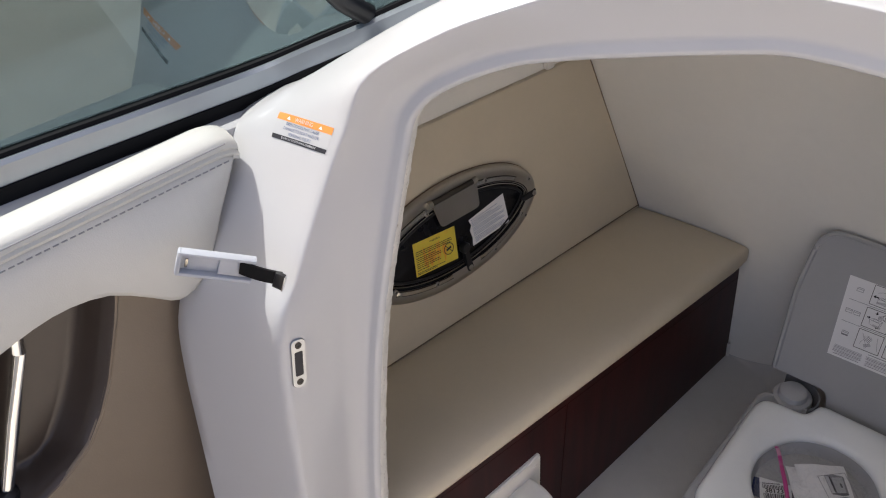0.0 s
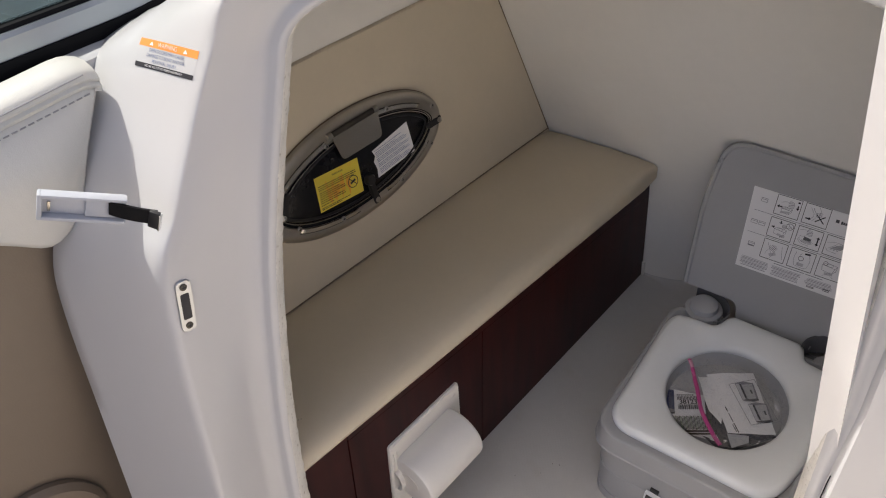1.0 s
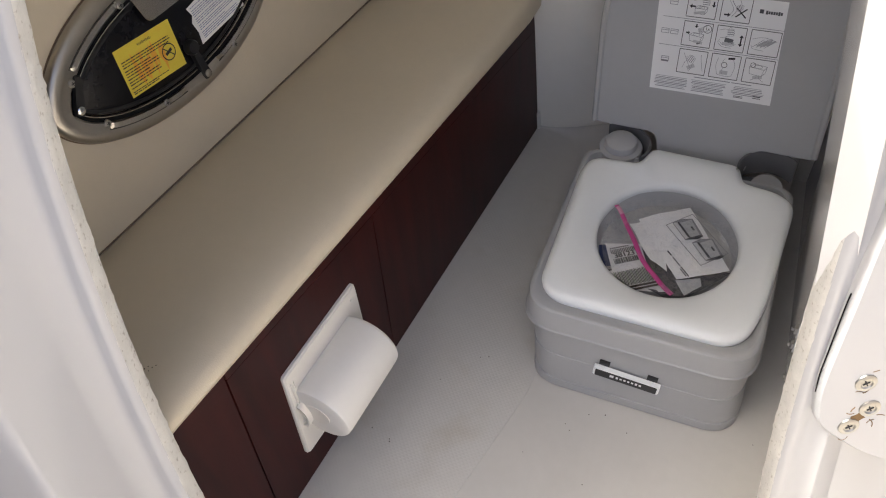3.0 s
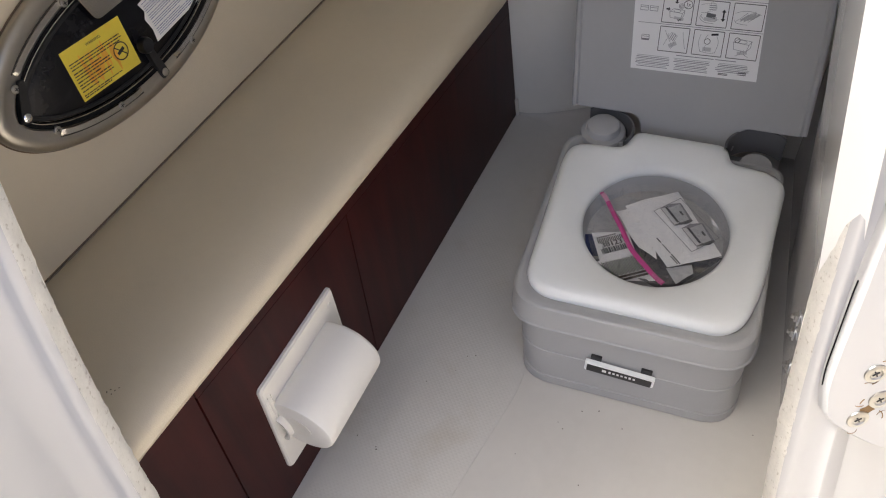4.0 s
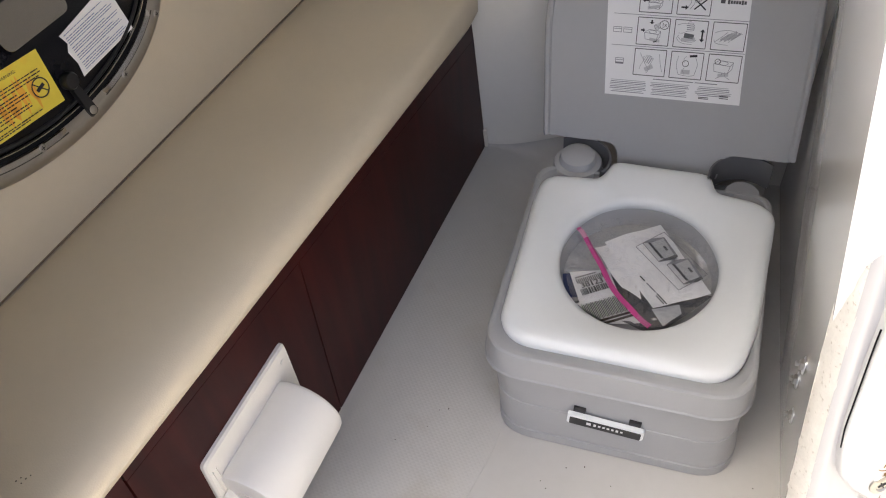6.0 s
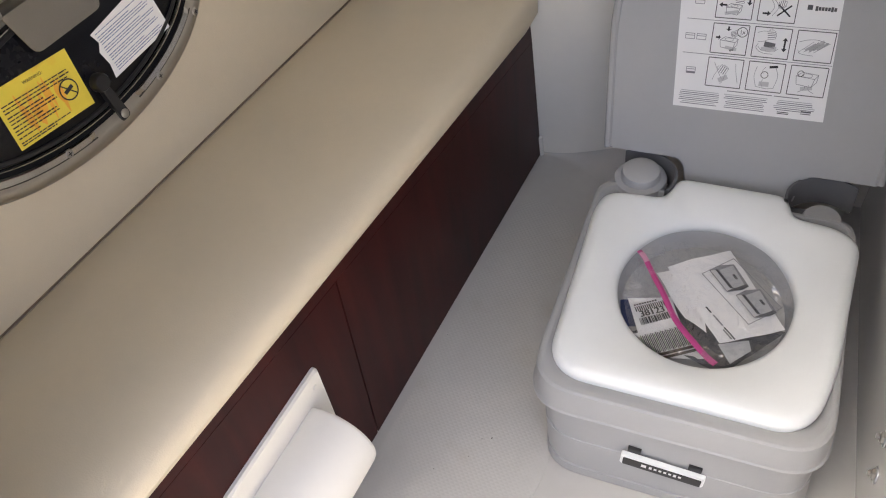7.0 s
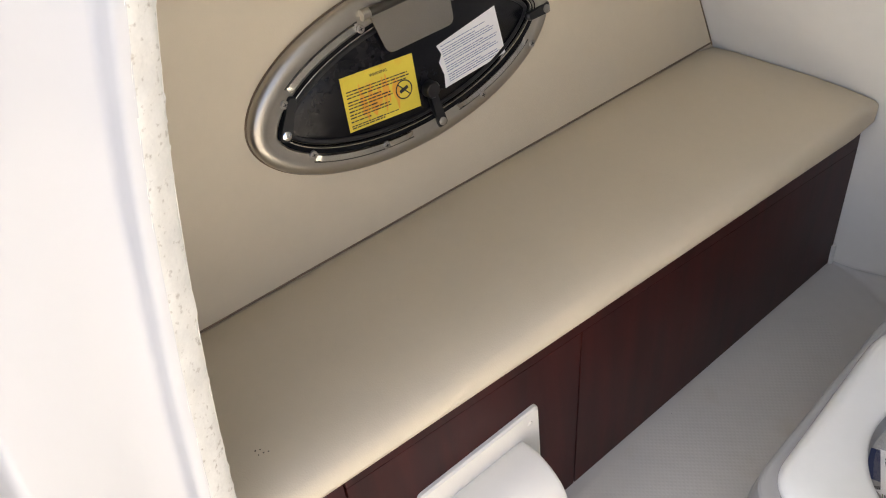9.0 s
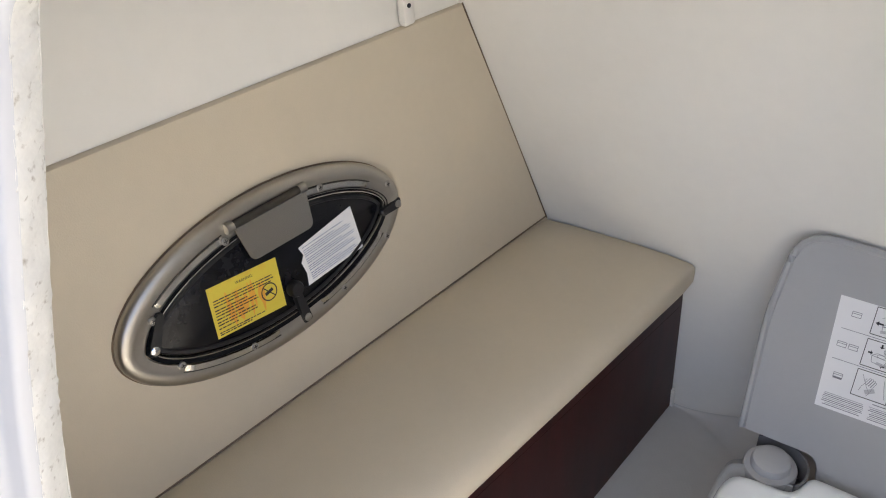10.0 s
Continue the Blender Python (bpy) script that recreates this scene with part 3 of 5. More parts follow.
def build_pad():
    pad = thing("wall_pad", "beige vinyl padding on the cabin side", "wall padding", kind="structure")
    bm = bmesh.new()
    rings = []
    ys = np.linspace(-0.5, 0.66, 24)
    top = lambda y: float(np.interp(y, (-0.1, 0.51), (0.768, 0.730)))
    for f, off in ((0, 0.0), (0.03, 0.001), (0.3, 0.002), (0.6, 0.002), (0.9, 0.001), (0.994, 0.0), (0.999, -0.002), (1.0, -0.006), (1.0, -0.018)):
        row = []
        for y in ys:
            z = bench_back_z(y) - 0.03 + f * (top(y) - bench_back_z(y) + 0.03)
            row.append(Vector((hull_x(y, z) + off, y, z)))
        rings.append(row)
    loft(bm, rings)
    part("cover", bm, VINYL, pad)
    bm = bmesh.new()
    tube(bm, [(hull_x(.55, z) + .0015, bow_y(hull_x(.55, z), z) - .0015, z) for z in np.linspace(.345, .732, 14)], .0011, 8)
    part("piping", bm, SEAM, pad, "thin dark seam at the bulkhead")
    return pad


build_pad()

# --- portlight in the side panel; local frame: x forward, y up, z into the cabin
HO = Vector((hull_x(0.095, 0.557), 0.095, 0.557))
HM = frame_of(HO + Vector((0.0055, 0.003, -0.004)), (-0.0025, 1, 0), (-0.2, 0, 1))


def hp(y, z):
    """Hull face place to portlight coordinates."""
    return ((y - 0.095), (z - 0.557) / 0.979)


def lens(a, h, p, n, skew=0.0):
    """A lens outline of half length a, half height h."""
    res = []
    for i in range(n):
        t = 2 * math.pi * i / n
        c, s = math.cos(t), math.sin(t)
        x = a * c
        y = h * math.copysign(max(0.0, 1 - c * c) ** p, s)
        res.append((x, y + skew * x))
    return res


def build_portlight():
    port = thing("portlight", "oval stainless opening portlight with smoked pane and stickers", "porthole", HM)
    n = 96
    bm = bmesh.new()
    def rg(a, h, p, z, sk=-0.02, dx=-.004, dy=-.002):
        return [Vector((x + dx, y + dy, z)) for x, y in lens(a, h, p, n, sk)]
    loft(bm, [rg(a, h, p, z, dx=-.006, dy=.001 - .003 * max(0, (.204 - a) / .014)) for a, h, p, z in (
        (.2115, .099, .52, -.006), (.212, .0995, .52, .003), (.2105, .0980, .52, .0065), (.2075, .095, .525, .0088), (.2030, .0900, .53, .0102),
        (.1985, .085, .545, .0103), (.1955, .0815, .56, .0094), (.1935, .0795, .555, .0086), (.1845, .0700, .60, .0080), (.1838, .0692, .605, .002))], closed=True)
    part("frame", bm, RING_STEEL, port, "brushed stainless outer ring")
    bm = bmesh.new()
    ro = rg(.2122, .0998, .52, -.0025, dx=-.006, dy=.001)
    tube(bm, ro + ro[:1], .0013, 6)
    part("sealant", bm, SEAM, port, "thin brown line of old sealant")
    bm = bmesh.new()
    loft(bm, [rg(.1850, .0705, .60, .0092), rg(.182, .067, .62, .0065), rg(.179, .064, .63, .0060)], closed=True)
    part("gasket", bm, RUBBER, port, "black rubber gasket")
    bm = bmesh.new()
    loft(bm, [rg(.1805, .0662, .62, .0058), rg(.1797, .0655, .625, .0078), rg(.1785, .0645, .63, .0080), rg(.1776, .0637, .635, .006), rg(.1765, .063, .64, .002)], closed=True)
    part("inner_bead", bm, PLATE_DULL, port, "bright inner sealing bead")
    bm = bmesh.new()
    loft(bm, [rg(.177, .0635, .66, .0005), rg(.1765, .063, .66, .003), rg(.174, .061, .68, .0045)], closed=True, cap=True)
    part("pane", bm, ACRYLIC, port, "smoked black acrylic pane")
    bm = bmesh.new()
    loft(bm, [rg(.1755, .0628, .66, .004), rg(.1735, .061, .68, .0060), rg(.170, .0575, .70, .0060), rg(.169, .0565, .70, .004)], closed=True)
    part("pane_frame", bm, BLACK, port, "black plastic pane rim")
    # raised flange pieces between the latch pockets
    def on_ring(a, h, p, ang, z):
        c, q = math.cos(ang), math.sin(ang)
        x = a * c
        return Vector((x - .006, h * math.copysign(max(0.0, 1 - c * c) ** p, q) - .02 * x - .0015, z))
    for lo, hi in ((217, 262), (283, 329), (31, 72), (106, 144)):
        bm = bmesh.new()
        rows = []
        for k in range(29):
            f = k / 28
            ang = radians(lo + (hi - lo) * f)
            e = min(1.0, min(f, 1 - f) / .06)
            top = .0082 + .0024 * (e * e * (3 - 2 * e))
            w = .0022 * (1 - e)
            rows.append([on_ring(.1937, .0797, .555, ang, .0078), on_ring(.1926 - w, .0785 - w, .558, ang, top), on_ring(.1868, .0722, .59, ang, top), on_ring(.1853, .0708, .598, ang, .0040)])
        loft(bm, rows)
        flange = part("flange", bm, PLATE_DULL, port, "pressed steel flange carrying screws", smooth=30)
        bm = bmesh.new()
        tube(bm, [r[0] + Vector((0, 0, .0011)) for r in rows], .0008, 6)
        part("groove", bm, BEAD, flange, "dark groove along the flange")
    # ring screws
    for y, z in ((-.064, .5225), (.024, .488), (.17, .481), (.259, .508), (.037, .623), (-.074, .588), (.179, .619), (.283, .573)):
        x0, y0 = hp(y, z)
        bm = bmesh.new()
        lathe(bm, [(.0048, 0.007), (.0048, .0106), (.0038, .0114), (.0, .0116)], 14, Matrix.Translation((x0, y0, 0)))
        part("screw", bm, SCREW, port)
        bm = bmesh.new()
        box(bm, (x0, y0, .0116), (.005, .0009, .0006)), box(bm, (x0, y0, .0116), (.0009, .005, .0006))
        part("slot", bm, INK, port)
    # dogs that hold the pane
    for (y, z), ang, ln in (((-.085, .5575), 58, .042), ((.104, .4790), 93, .047), ((.290, .5405), 180, .030)):
        x0, y0 = hp(y, z)
        mm = Matrix.Translation((x0, y0, 0)) @ Matrix.Rotation(radians(ang), 4, "Z")
        bm = bmesh.new()
        plate(bm, rounded([(-.0075, -.0072), (ln, -.0050), (ln, .0050), (-.0075, .0072)], .0048, 5), .0075, mm @ Matrix.Translation((0, 0, .0045)), .002)
        dog = part("latch", bm, BLACK, port, "black plastic latch tab")
        bm = bmesh.new()
        lathe(bm, [(.0052, 0), (.0052, .0012), (.003, .0022)], 16, mm @ Matrix.Translation((0, 0, .0118)))
        part("screw", bm, CHROME if ang == 58 else SCREW, dog)
        if ln > .045:
            bm = bmesh.new()
            lathe(bm, [(.0105, .004), (.0105, .012), (.0085, .0150)], 20, mm @ Matrix.Translation((ln - .004, 0, 0)))
            part("knob", bm, BLACK, dog)
    # hinge cover at the top
    bm = bmesh.new()
    a, b, c, d = hp(.050, .636), hp(.158, .632), hp(.154, .580), hp(.060, .584)
    plate(bm, rounded([a, b, c, d], [.003, .003, .010, .010]), .0015, Matrix.Translation((0, 0, .0105)), .0006)
    part("hinge_leaf", bm, STEEL, port, "brushed steel hinge leaf")
    bm = bmesh.new()
    p, q = hp(.046, .636), hp(.152, .632)
    tube(bm, [(p[0], p[1], .012), (q[0], q[1], .012)], .0052, 12)
    part("hinge_bar", bm, BEAD, port, "dark steel hinge bar")
    for f in (.0, 1.0):
        bm = bmesh.new()
        k0 = Vector((p[0], p[1], .012)).lerp(Vector((q[0], q[1], .012)), f)
        ax = (Vector((q[0], q[1], 0)) - Vector((p[0], p[1], 0))).normalized() * .005
        tube(bm, [k0 - ax, k0 + ax], .0064, 14)
        part("knuckle", bm, SCREW, port, "steel hinge knuckle")
    # stickers
    def sticker(name, corners, mat, label):
        bm = bmesh.new()
        plate(bm, [hp(k[0] - .004, k[1] + .003) for k in corners], .0004, Matrix.Translation((0, 0, .0048)))
        return part(name, bm, mat, port, label, smooth=0)
    yl = sticker("yellow_sticker", [(-.008, .518), (.089, .504), (.096, .567), (0, .580)], LABEL_YELLOW, "yellow warning sticker with faded orange print")
    wl = sticker("white_sticker", [(.128, .508), (.224, .510), (.222, .570), (.130, .560), (.134, .548), (.128, .540), (.131, .524)], LABEL, "torn white instruction sticker")
    def lines(parent, o, ex, ey, rows, w, mat, h):
        """Lines of small unreadable words as bars."""
        rw = random.Random(len(rows))
        mm = frame_of((*o, .0054), (*ex, 0), (*ey, 0))
        for fr, y in rows:
            bm = bmesh.new()
            x = 0.0
            while x < w * fr:
                ln = min(rw.uniform(.0025, .0085), w * fr - x)
                quad(bm, ln, h * rw.uniform(.8, 1.15), x + ln / 2, y, 0, mm)
                x += ln + .0011
            part("print_line", bm, mat, parent, smooth=0)
    o = hp(-0.0080, 0.5230)
    ex = Vector(hp(.089, .504)) - Vector(hp(-.008, .518))
    ey = Vector(hp(0, .580)) - Vector(hp(-.008, .518))
    lines(yl, o, ex, ey, [(.5, .001), (.72, .0035), (.3, .0085), (.62, .013), (.6, .0165), (.42, .0205), (.66, .0245), (.64, .028), (.5, .0315), (.9, .0365), (.95, .040), (.93, .0435)], .088, INK, .00125)
    mm = frame_of((*hp(0.0690, 0.5360), .0054), (*ex, 0), (*ey, 0))
    bm = bmesh.new()
    loft(bm, [[mm @ v for v in circle(r, 24, .0004)] for r in (.0115, .0100)], closed=True)
    part("symbol", bm, INK, yl, smooth=0)
    bm = bmesh.new()
    quad(bm, .020, .0013, 0, 0, 0, mm @ Matrix.Rotation(radians(-45), 4, "Z")), quad(bm, .012, .004, 0, 0, 0, mm @ Matrix.Rotation(radians(20), 4, "Z"))
    part("symbol", bm, INK, yl, smooth=0)
    # sun-streaked orange print up the middle of the label
    rs = random.Random(12)
    fm = frame_of((*o, .00526), (*ex, 0), (*ey, 0))
    for k in range(9):
        x0, y0, ln, w = .018 + .0062 * k + rs.uniform(-.002, .002), rs.uniform(-.002, .016), rs.uniform(.024, .046), rs.uniform(.0022, .0042)
        bm = bmesh.new()
        rows = []
        for j in range(9):
            f = j / 8
            x = x0 + .0012 * math.sin(f * 4 + k * 1.3)
            h = w * math.sin(math.pi * min(.97, max(.03, f))) ** .7
            rows.append([fm @ Vector((x - h, min(.053, y0 + ln * f), 0)), fm @ Vector((x + h, min(.053, y0 + ln * f), 0))])
        loft(bm, rows)
        part("orange_print", bm, LABEL_AMBER, yl, smooth=0)
    words("heading", "WARNING:", .0048, INK, yl, frame_of((*hp(0.0440, 0.5685), .0054), (*ex, 0), (*ey, 0)))
    o = hp(0.1320, 0.5140)
    ex = Vector((1, .02))
    ey = Vector((-.03, 1))
    lines(wl, o, ex, ey, [(.86, .002), (.93, .0048), (.9, .0076), (.6, .0104), (.93, .0148), (.9, .0176), (.8, .0204), (.93, .0246), (.95, .0274), (.7, .0302), (.9, .0344), (.92, .0372), (.85, .040), (.6, .0428), (.8, .047)], .086, INK_BLUE, .0008)
    return port


build_portlight()

# --- small bracket at the panel's top edge
br = thing("drain_fitting", "small white plastic fitting at the panel's upper edge", "fitting")
bm = bmesh.new()
box(bm, (hull_x(.40, .757) + .004, .40, .758), (.014, .022, .04), .005)
part("body", bm, WHITE, br)
bm = bmesh.new()
lathe(bm, [(.003, 0), (.003, .002)], 10, frame_of((hull_x(.40, .757) + .0105, .398, .766), (0, 1, 0), (0, 0, 1)))
part("hole", bm, INK, br)


# --- toilet-paper holder on the locker front
def build_paper_holder():
    h = thing("toilet_paper_holder", "white plastic toilet paper holder on dark wood", "paper holder")
    m = Matrix(((0, 0, 1, 0.0), (1, 0, 0, 0), (0, 1, 0, 0), (0, 0, 0, 1)))
    bm = bmesh.new()
    plate(bm, rounded([(-.180, .070), (.004, .060), (.0062, .2600), (-.168, .2615)], .007), .0070, m, .003)
    part("backplate", bm, WHITE, h)
    # roll with rounded shoulders
    bm = bmesh.new()
    prof = [(.018, -.068), (.0470, -.068), (.0495, -.067), (.0508, -.0647), (.0514, -.0595), (.0514, .0615), (.0506, .0657), (.0492, .0673), (.0470, .068), (.018, .068)]
    mm = frame_of((.032, -.0905, .1745), (1, 0, 0), (0, 0, 1))
    lathe(bm, [(r, -z) for r, z in prof], 48, mm, cap=False)
    roll = tagged(part("toilet_roll", bm, PAPER_ROLL), "smooth white toilet roll on a plastic holder", "toilet roll")
    bm = bmesh.new()
    lathe(bm, [(.020, .03), (.020, .069)], 24, mm, cap=True)
    part("core", bm, WHITE, roll)
    # end cap and curled side arm at the near end
    bm = bmesh.new()
    lathe(bm, [(.030, .0), (.030, .004), (.026, .006)], 28, frame_of((.022, -.1580, .168), (0, 0, 1), (1, 0, 0)) @ Matrix.Diagonal((1.05, .75, 1, 1)))
    part("end_cap", bm, WHITE, h)
    bm = bmesh.new()
    pts = [(.009 + .014 * math.sin(radians(a)), .165 + .028 * math.cos(radians(a))) for a in range(0, 181, 15)]
    rings = [[Vector((x * k, y, .165 + (z - .165) * k)) for x, z in pts] for k, y in ((.95, -.158), (.95, -.168), (.82, -.168), (.82, -.158))]
    loft(bm, rings)
    part("arm", bm, WHITE, h, "curled plastic side arm")
    # moulded ribs and screw on the backplate
    for y in (-.1560, -.1625):
        bm = bmesh.new()
        box(bm, (.0078, y, .212), (.0024, .0016, .058), .0005)
        part("rib", bm, WHITE, h)
    bm = bmesh.new()
    lathe(bm, [(.0034, 0), (.0034, .0008), (.002, .0014)], 12, frame_of((.0070, -.009, .2395), (0, 1, 0), (0, 0, 1)))
    part("screw", bm, WHITE, h)
    return h


build_paper_holder()

# --- portable toilet; local frame: x to its right, y back, z up
TM = pose(.37, .145, 0, 0, 0, 5.5)
SEAT_OUT = [(-.147, .03), (-.12, .006), (.128, .006), (.153, .03), (.167, .09), (.178, .290), (.155, .309), (.094, .316), (.086, .352),
            (-.056, .352), (-.068, .311), (-.146, .303), (-.154, .27)]


def build_toilet():
    t = thing("portable_toilet", "grey portable toilet with white seat and raised lid", "toilet", TM)

    def outline(x0, x1, y0, y1, rf, rb, z):
        return [Vector((p.x, p.y, z)) for p in rounded([(x0, y0), (x1, y0), (x1, y1), (x0, y1)], [rf, rf, rb, rb], 8)]

    def tank(rows, name, mat, top=True):
        bm = bmesh.new()
        loft(bm, [outline(*r) for r in rows], closed=True, cap=top, cap_start=top)
        return part(name, bm, mat, t, smooth=18)
    tank([(-.149, .173, -.0175, .36, .055, .03, .0), (-.151, .175, -.0200, .362, .055, .03, .003), (-.151, .175, -.0200, .362, .055, .03, .0200),
          (-.1505, .1745, -.0195, .362, .055, .03, .0212), (-.1485, .1725, -.0172, .362, .055, .03, .0216), (-.1485, .1725, -.0172, .362, .055, .03, .0236), (-.1502, .1742, -.0178, .363, .055, .03, .0246),
          (-.1530, .1700, -.0150, .364, .055, .03, .0815), (-.1532, .1702, -.0148, .364, .055, .03, .0826), (-.1522, .1694, -.0136, .364, .055, .03, .0834),
          (-.1560, .1715, -.0105, .366, .055, .03, .1375), (-.1560, .1715, -.0105, .366, .055, .03, .150)], "waste_tank", GREY)
    tank([(-.155, .172, -.008, .364, .055, .03, .1480), (-.1655, .1760, -.0195, .371, .059, .03, .1481), (-.1668, .1773, -.0208, .372, .060, .03, .1490), (-.1668, .1773, -.0208, .372, .060, .03, .1512),
          (-.1655, .1760, -.0195, .371, .059, .03, .1524), (-.1648, .1752, -.0188, .370, .058, .03, .1532),
          (-.1622, .1730, -.0150, .3330, .057, .03, .1862), (-.1612, .1720, -.0138, .3320, .056, .03, .1890), (-.1592, .1700, -.0112, .3300, .055, .03, .1908), (-.1565, .1675, -.0080, .328, .053, .03, .1915),
          (-.1530, .1650, -.0030, .326, .051, .03, .1910), (-.136, .156, .022, .322, .05, .02, .1800), (-.134, .154, .024, .320, .05, .02, .166)], "water_tank", GREY, False)
    # deck behind the seat, coloured dark for the shade down in the wells
    bm = bmesh.new()
    box(bm, (.012, .330, .164), (.285, .070, .004))
    part("shaded_deck", bm, GREY_DARK, t)
    # badge recess and badge on the lower tank's front
    mm = Matrix.Translation((.005, -.0165, .081)) @ Matrix.Rotation(radians(90), 4, "X") @ Matrix.Rotation(radians(-4), 4, "Z")
    for sx in (-1, 1):
        bm = bmesh.new()
        box(bm, (.036 * sx, .014, -.003), (.016, .012, .006), .001, mm)
        part("clip", bm, BLACK, t)
    bm = bmesh.new()
    plate(bm, rounded([(-.050, -.011), (.050, -.011), (.050, .011), (-.050, .011)], .003), .006, mm, .001)
    badge = part("badge", bm, SEAT, t, "white-rimmed black name badge")
    bm = bmesh.new()
    plate(bm, rounded([(-.0465, -.0096), (.0465, -.0096), (.0465, .0062), (-.0465, .0062)], .002), .001, mm @ Matrix.Translation((0, 0, .0058)))
    part("badge_face", bm, BLACK, badge)
    bm = bmesh.new()
    quad(bm, .006, .006, -.021, 0, .0069, mm)
    part("mark", bm, LABEL, badge, smooth=0)
    for k in range(7):
        bm = bmesh.new()
        quad(bm, .0034, .0056 if k in (0, 5) else .004, -.013 + k * .0058, 0, .0069, mm)
        part("mark", bm, LABEL, badge, smooth=0)
    # seat
    ctr = Vector((.009, .177))
    dense = rounded(SEAT_OUT, [.02, .03, .03, .03, .03, .018, .02, .012, .01, .01, .012, .018, .03], 8)
    N = 160
    rad = []
    for i in range(N):
        a = 2 * math.pi * i / N
        d = Vector((math.cos(a), math.sin(a)))
        best = 0.1
        for p, q in zip(dense, dense[1:] + dense[:1]):
            e = q - p
            den = d.x * e.y - d.y * e.x
            if abs(den) < 1e-9:
                continue
            w = p - ctr
            s = (w.x * e.y - w.y * e.x) / den
            u = (w.x * d.y - w.y * d.x) / den
            if s > 0 and -1e-6 <= u <= 1 + 1e-6:
                best = max(best, s)
        rad.append(best)
    rad = np.array(rad)
    rad = (np.roll(rad, 1) + 2 * rad + np.roll(rad, -1)) / 4

    def seat_ring(f):
        """f(angle index) gives radius and height."""
        res = []
        for i in range(N):
            a = 2 * math.pi * i / N
            r, z = f(i)
            res.append(Vector((ctr.x + r * math.cos(a), ctr.y + r * math.sin(a), z)))
        return res
    hole = [0.105 / math.hypot(math.cos(2 * math.pi * i / N), math.sin(2 * math.pi * i / N) * 0.105 / 0.110) for i in range(N)]
    lerp = lambda i, f: hole[i] * (1 - f) + rad[i] * f
    bm = bmesh.new()
    loft(bm, [seat_ring(lambda i: (hole[i] + .004, .160)), seat_ring(lambda i: (hole[i], .178)), seat_ring(lambda i: (hole[i] + .0008, .182)), seat_ring(lambda i: (hole[i] + .004, .187)),
              seat_ring(lambda i: (hole[i] + .010, .1905)), seat_ring(lambda i: (lerp(i, .30), .195)), seat_ring(lambda i: (lerp(i, .5), .2005)),
              seat_ring(lambda i: (lerp(i, .7), .2035)), seat_ring(lambda i: (rad[i] - .013, .2035)), seat_ring(lambda i: (rad[i] - .006, .2015)), seat_ring(lambda i: (rad[i] - .0015, .197)),
              seat_ring(lambda i: (rad[i], .193)), seat_ring(lambda i: (rad[i] - .001, .1865)), seat_ring(lambda i: (rad[i] - .01, .1862))], closed=True)
    part("seat", bm, SEAT, t, "smooth off-white plastic seat", smooth=60)
    # bowl
    bm = bmesh.new()
    lathe(bm, [(.109, .175), (.100, .15), (.092, .125), (.075, .11), (.04, .105)], 64, Matrix.Translation((ctr.x, ctr.y, 0)), cap=False)
    bmesh.ops.holes_fill(bm, edges=[e for e in bm.edges if e.is_boundary], sides=0)
    bm.faces.ensure_lookup_table()
    big = [f for f in bm.faces if len(f.verts) > 10 and f.calc_center_median().z > .17]
    bmesh.ops.delete(bm, geom=big, context="FACES")
    part("bowl", bm, BOWL, t, "grey moulded bowl")
    bm = bmesh.new()
    lathe(bm, [(.084, .117), (.084, .1195), (.080, .1205), (.0, .1205)], 48, Matrix.Translation((ctr.x, ctr.y, 0)))
    part("valve_blade", bm, VALVE, t, "dark grey sliding valve in the bowl")
    # knob wells behind the seat
    bm = bmesh.new()
    lathe(bm, [(.036, .168), (.0365, .188), (.035, .1915), (.030, .193), (.0275, .1938), (.0270, .1995), (.0250, .2045), (.0190, .2072), (.0, .2080)], 40, Matrix.Translation((-.108, .347, 0)))
    part("flush_knob", bm, BOWL, t, "round grey flush pump knob")
    bm = bmesh.new()
    lathe(bm, [(.025, .160), (.025, .178), (.023, .182), (.0, .183)], 28, Matrix.Translation((.131, .339, 0)))
    part("fill_cap", bm, GREY, t, "round grey filler cap")
    # curved walls of the two wells, dark grey to stand for the hollows' shade
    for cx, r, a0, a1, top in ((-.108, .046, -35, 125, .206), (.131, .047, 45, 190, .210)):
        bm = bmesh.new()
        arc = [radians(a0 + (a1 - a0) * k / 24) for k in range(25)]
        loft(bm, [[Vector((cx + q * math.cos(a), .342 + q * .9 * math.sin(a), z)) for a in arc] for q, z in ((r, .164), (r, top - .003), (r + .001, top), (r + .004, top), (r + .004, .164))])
        part("well_shade", bm, GREY_DARK, t, "curved wall painted dark for the shade in a well")
    # lid, leaning back on the bulkhead
    lm = TM.inverted() @ frame_of((.3445, .5085, .190), (.349, .035, 0.001), (-.0, .1105, .303))
    lo = rounded([(-.060, -.014), (.083, -.014), (.089, .027), (.179, .027), (.176, .16), (.168, .325), (-.170, .325), (-.181, .20), (-.171, .0235), (-.067, .0235)],
                 [.004, .004, .018, .006, .03, .045, .045, .03, .006, .018], 8)
    bm = bmesh.new()
    plate(bm, lo, .010, lm @ Matrix.Translation((0, 0, -.012)), .003)
    lid = part("lid", bm, GREY, t, "flat grey lid standing open")
    bm = bmesh.new()
    ring_pts = [lm @ Vector((p.x, p.y, -.003)) for p in lo]
    tube(bm, ring_pts[34:76], .0055, 8)
    part("rim", bm, GREY, lid)
    # instruction sticker on the lid
    wi = lm @ Matrix.Translation((.0, .0, -.0018))
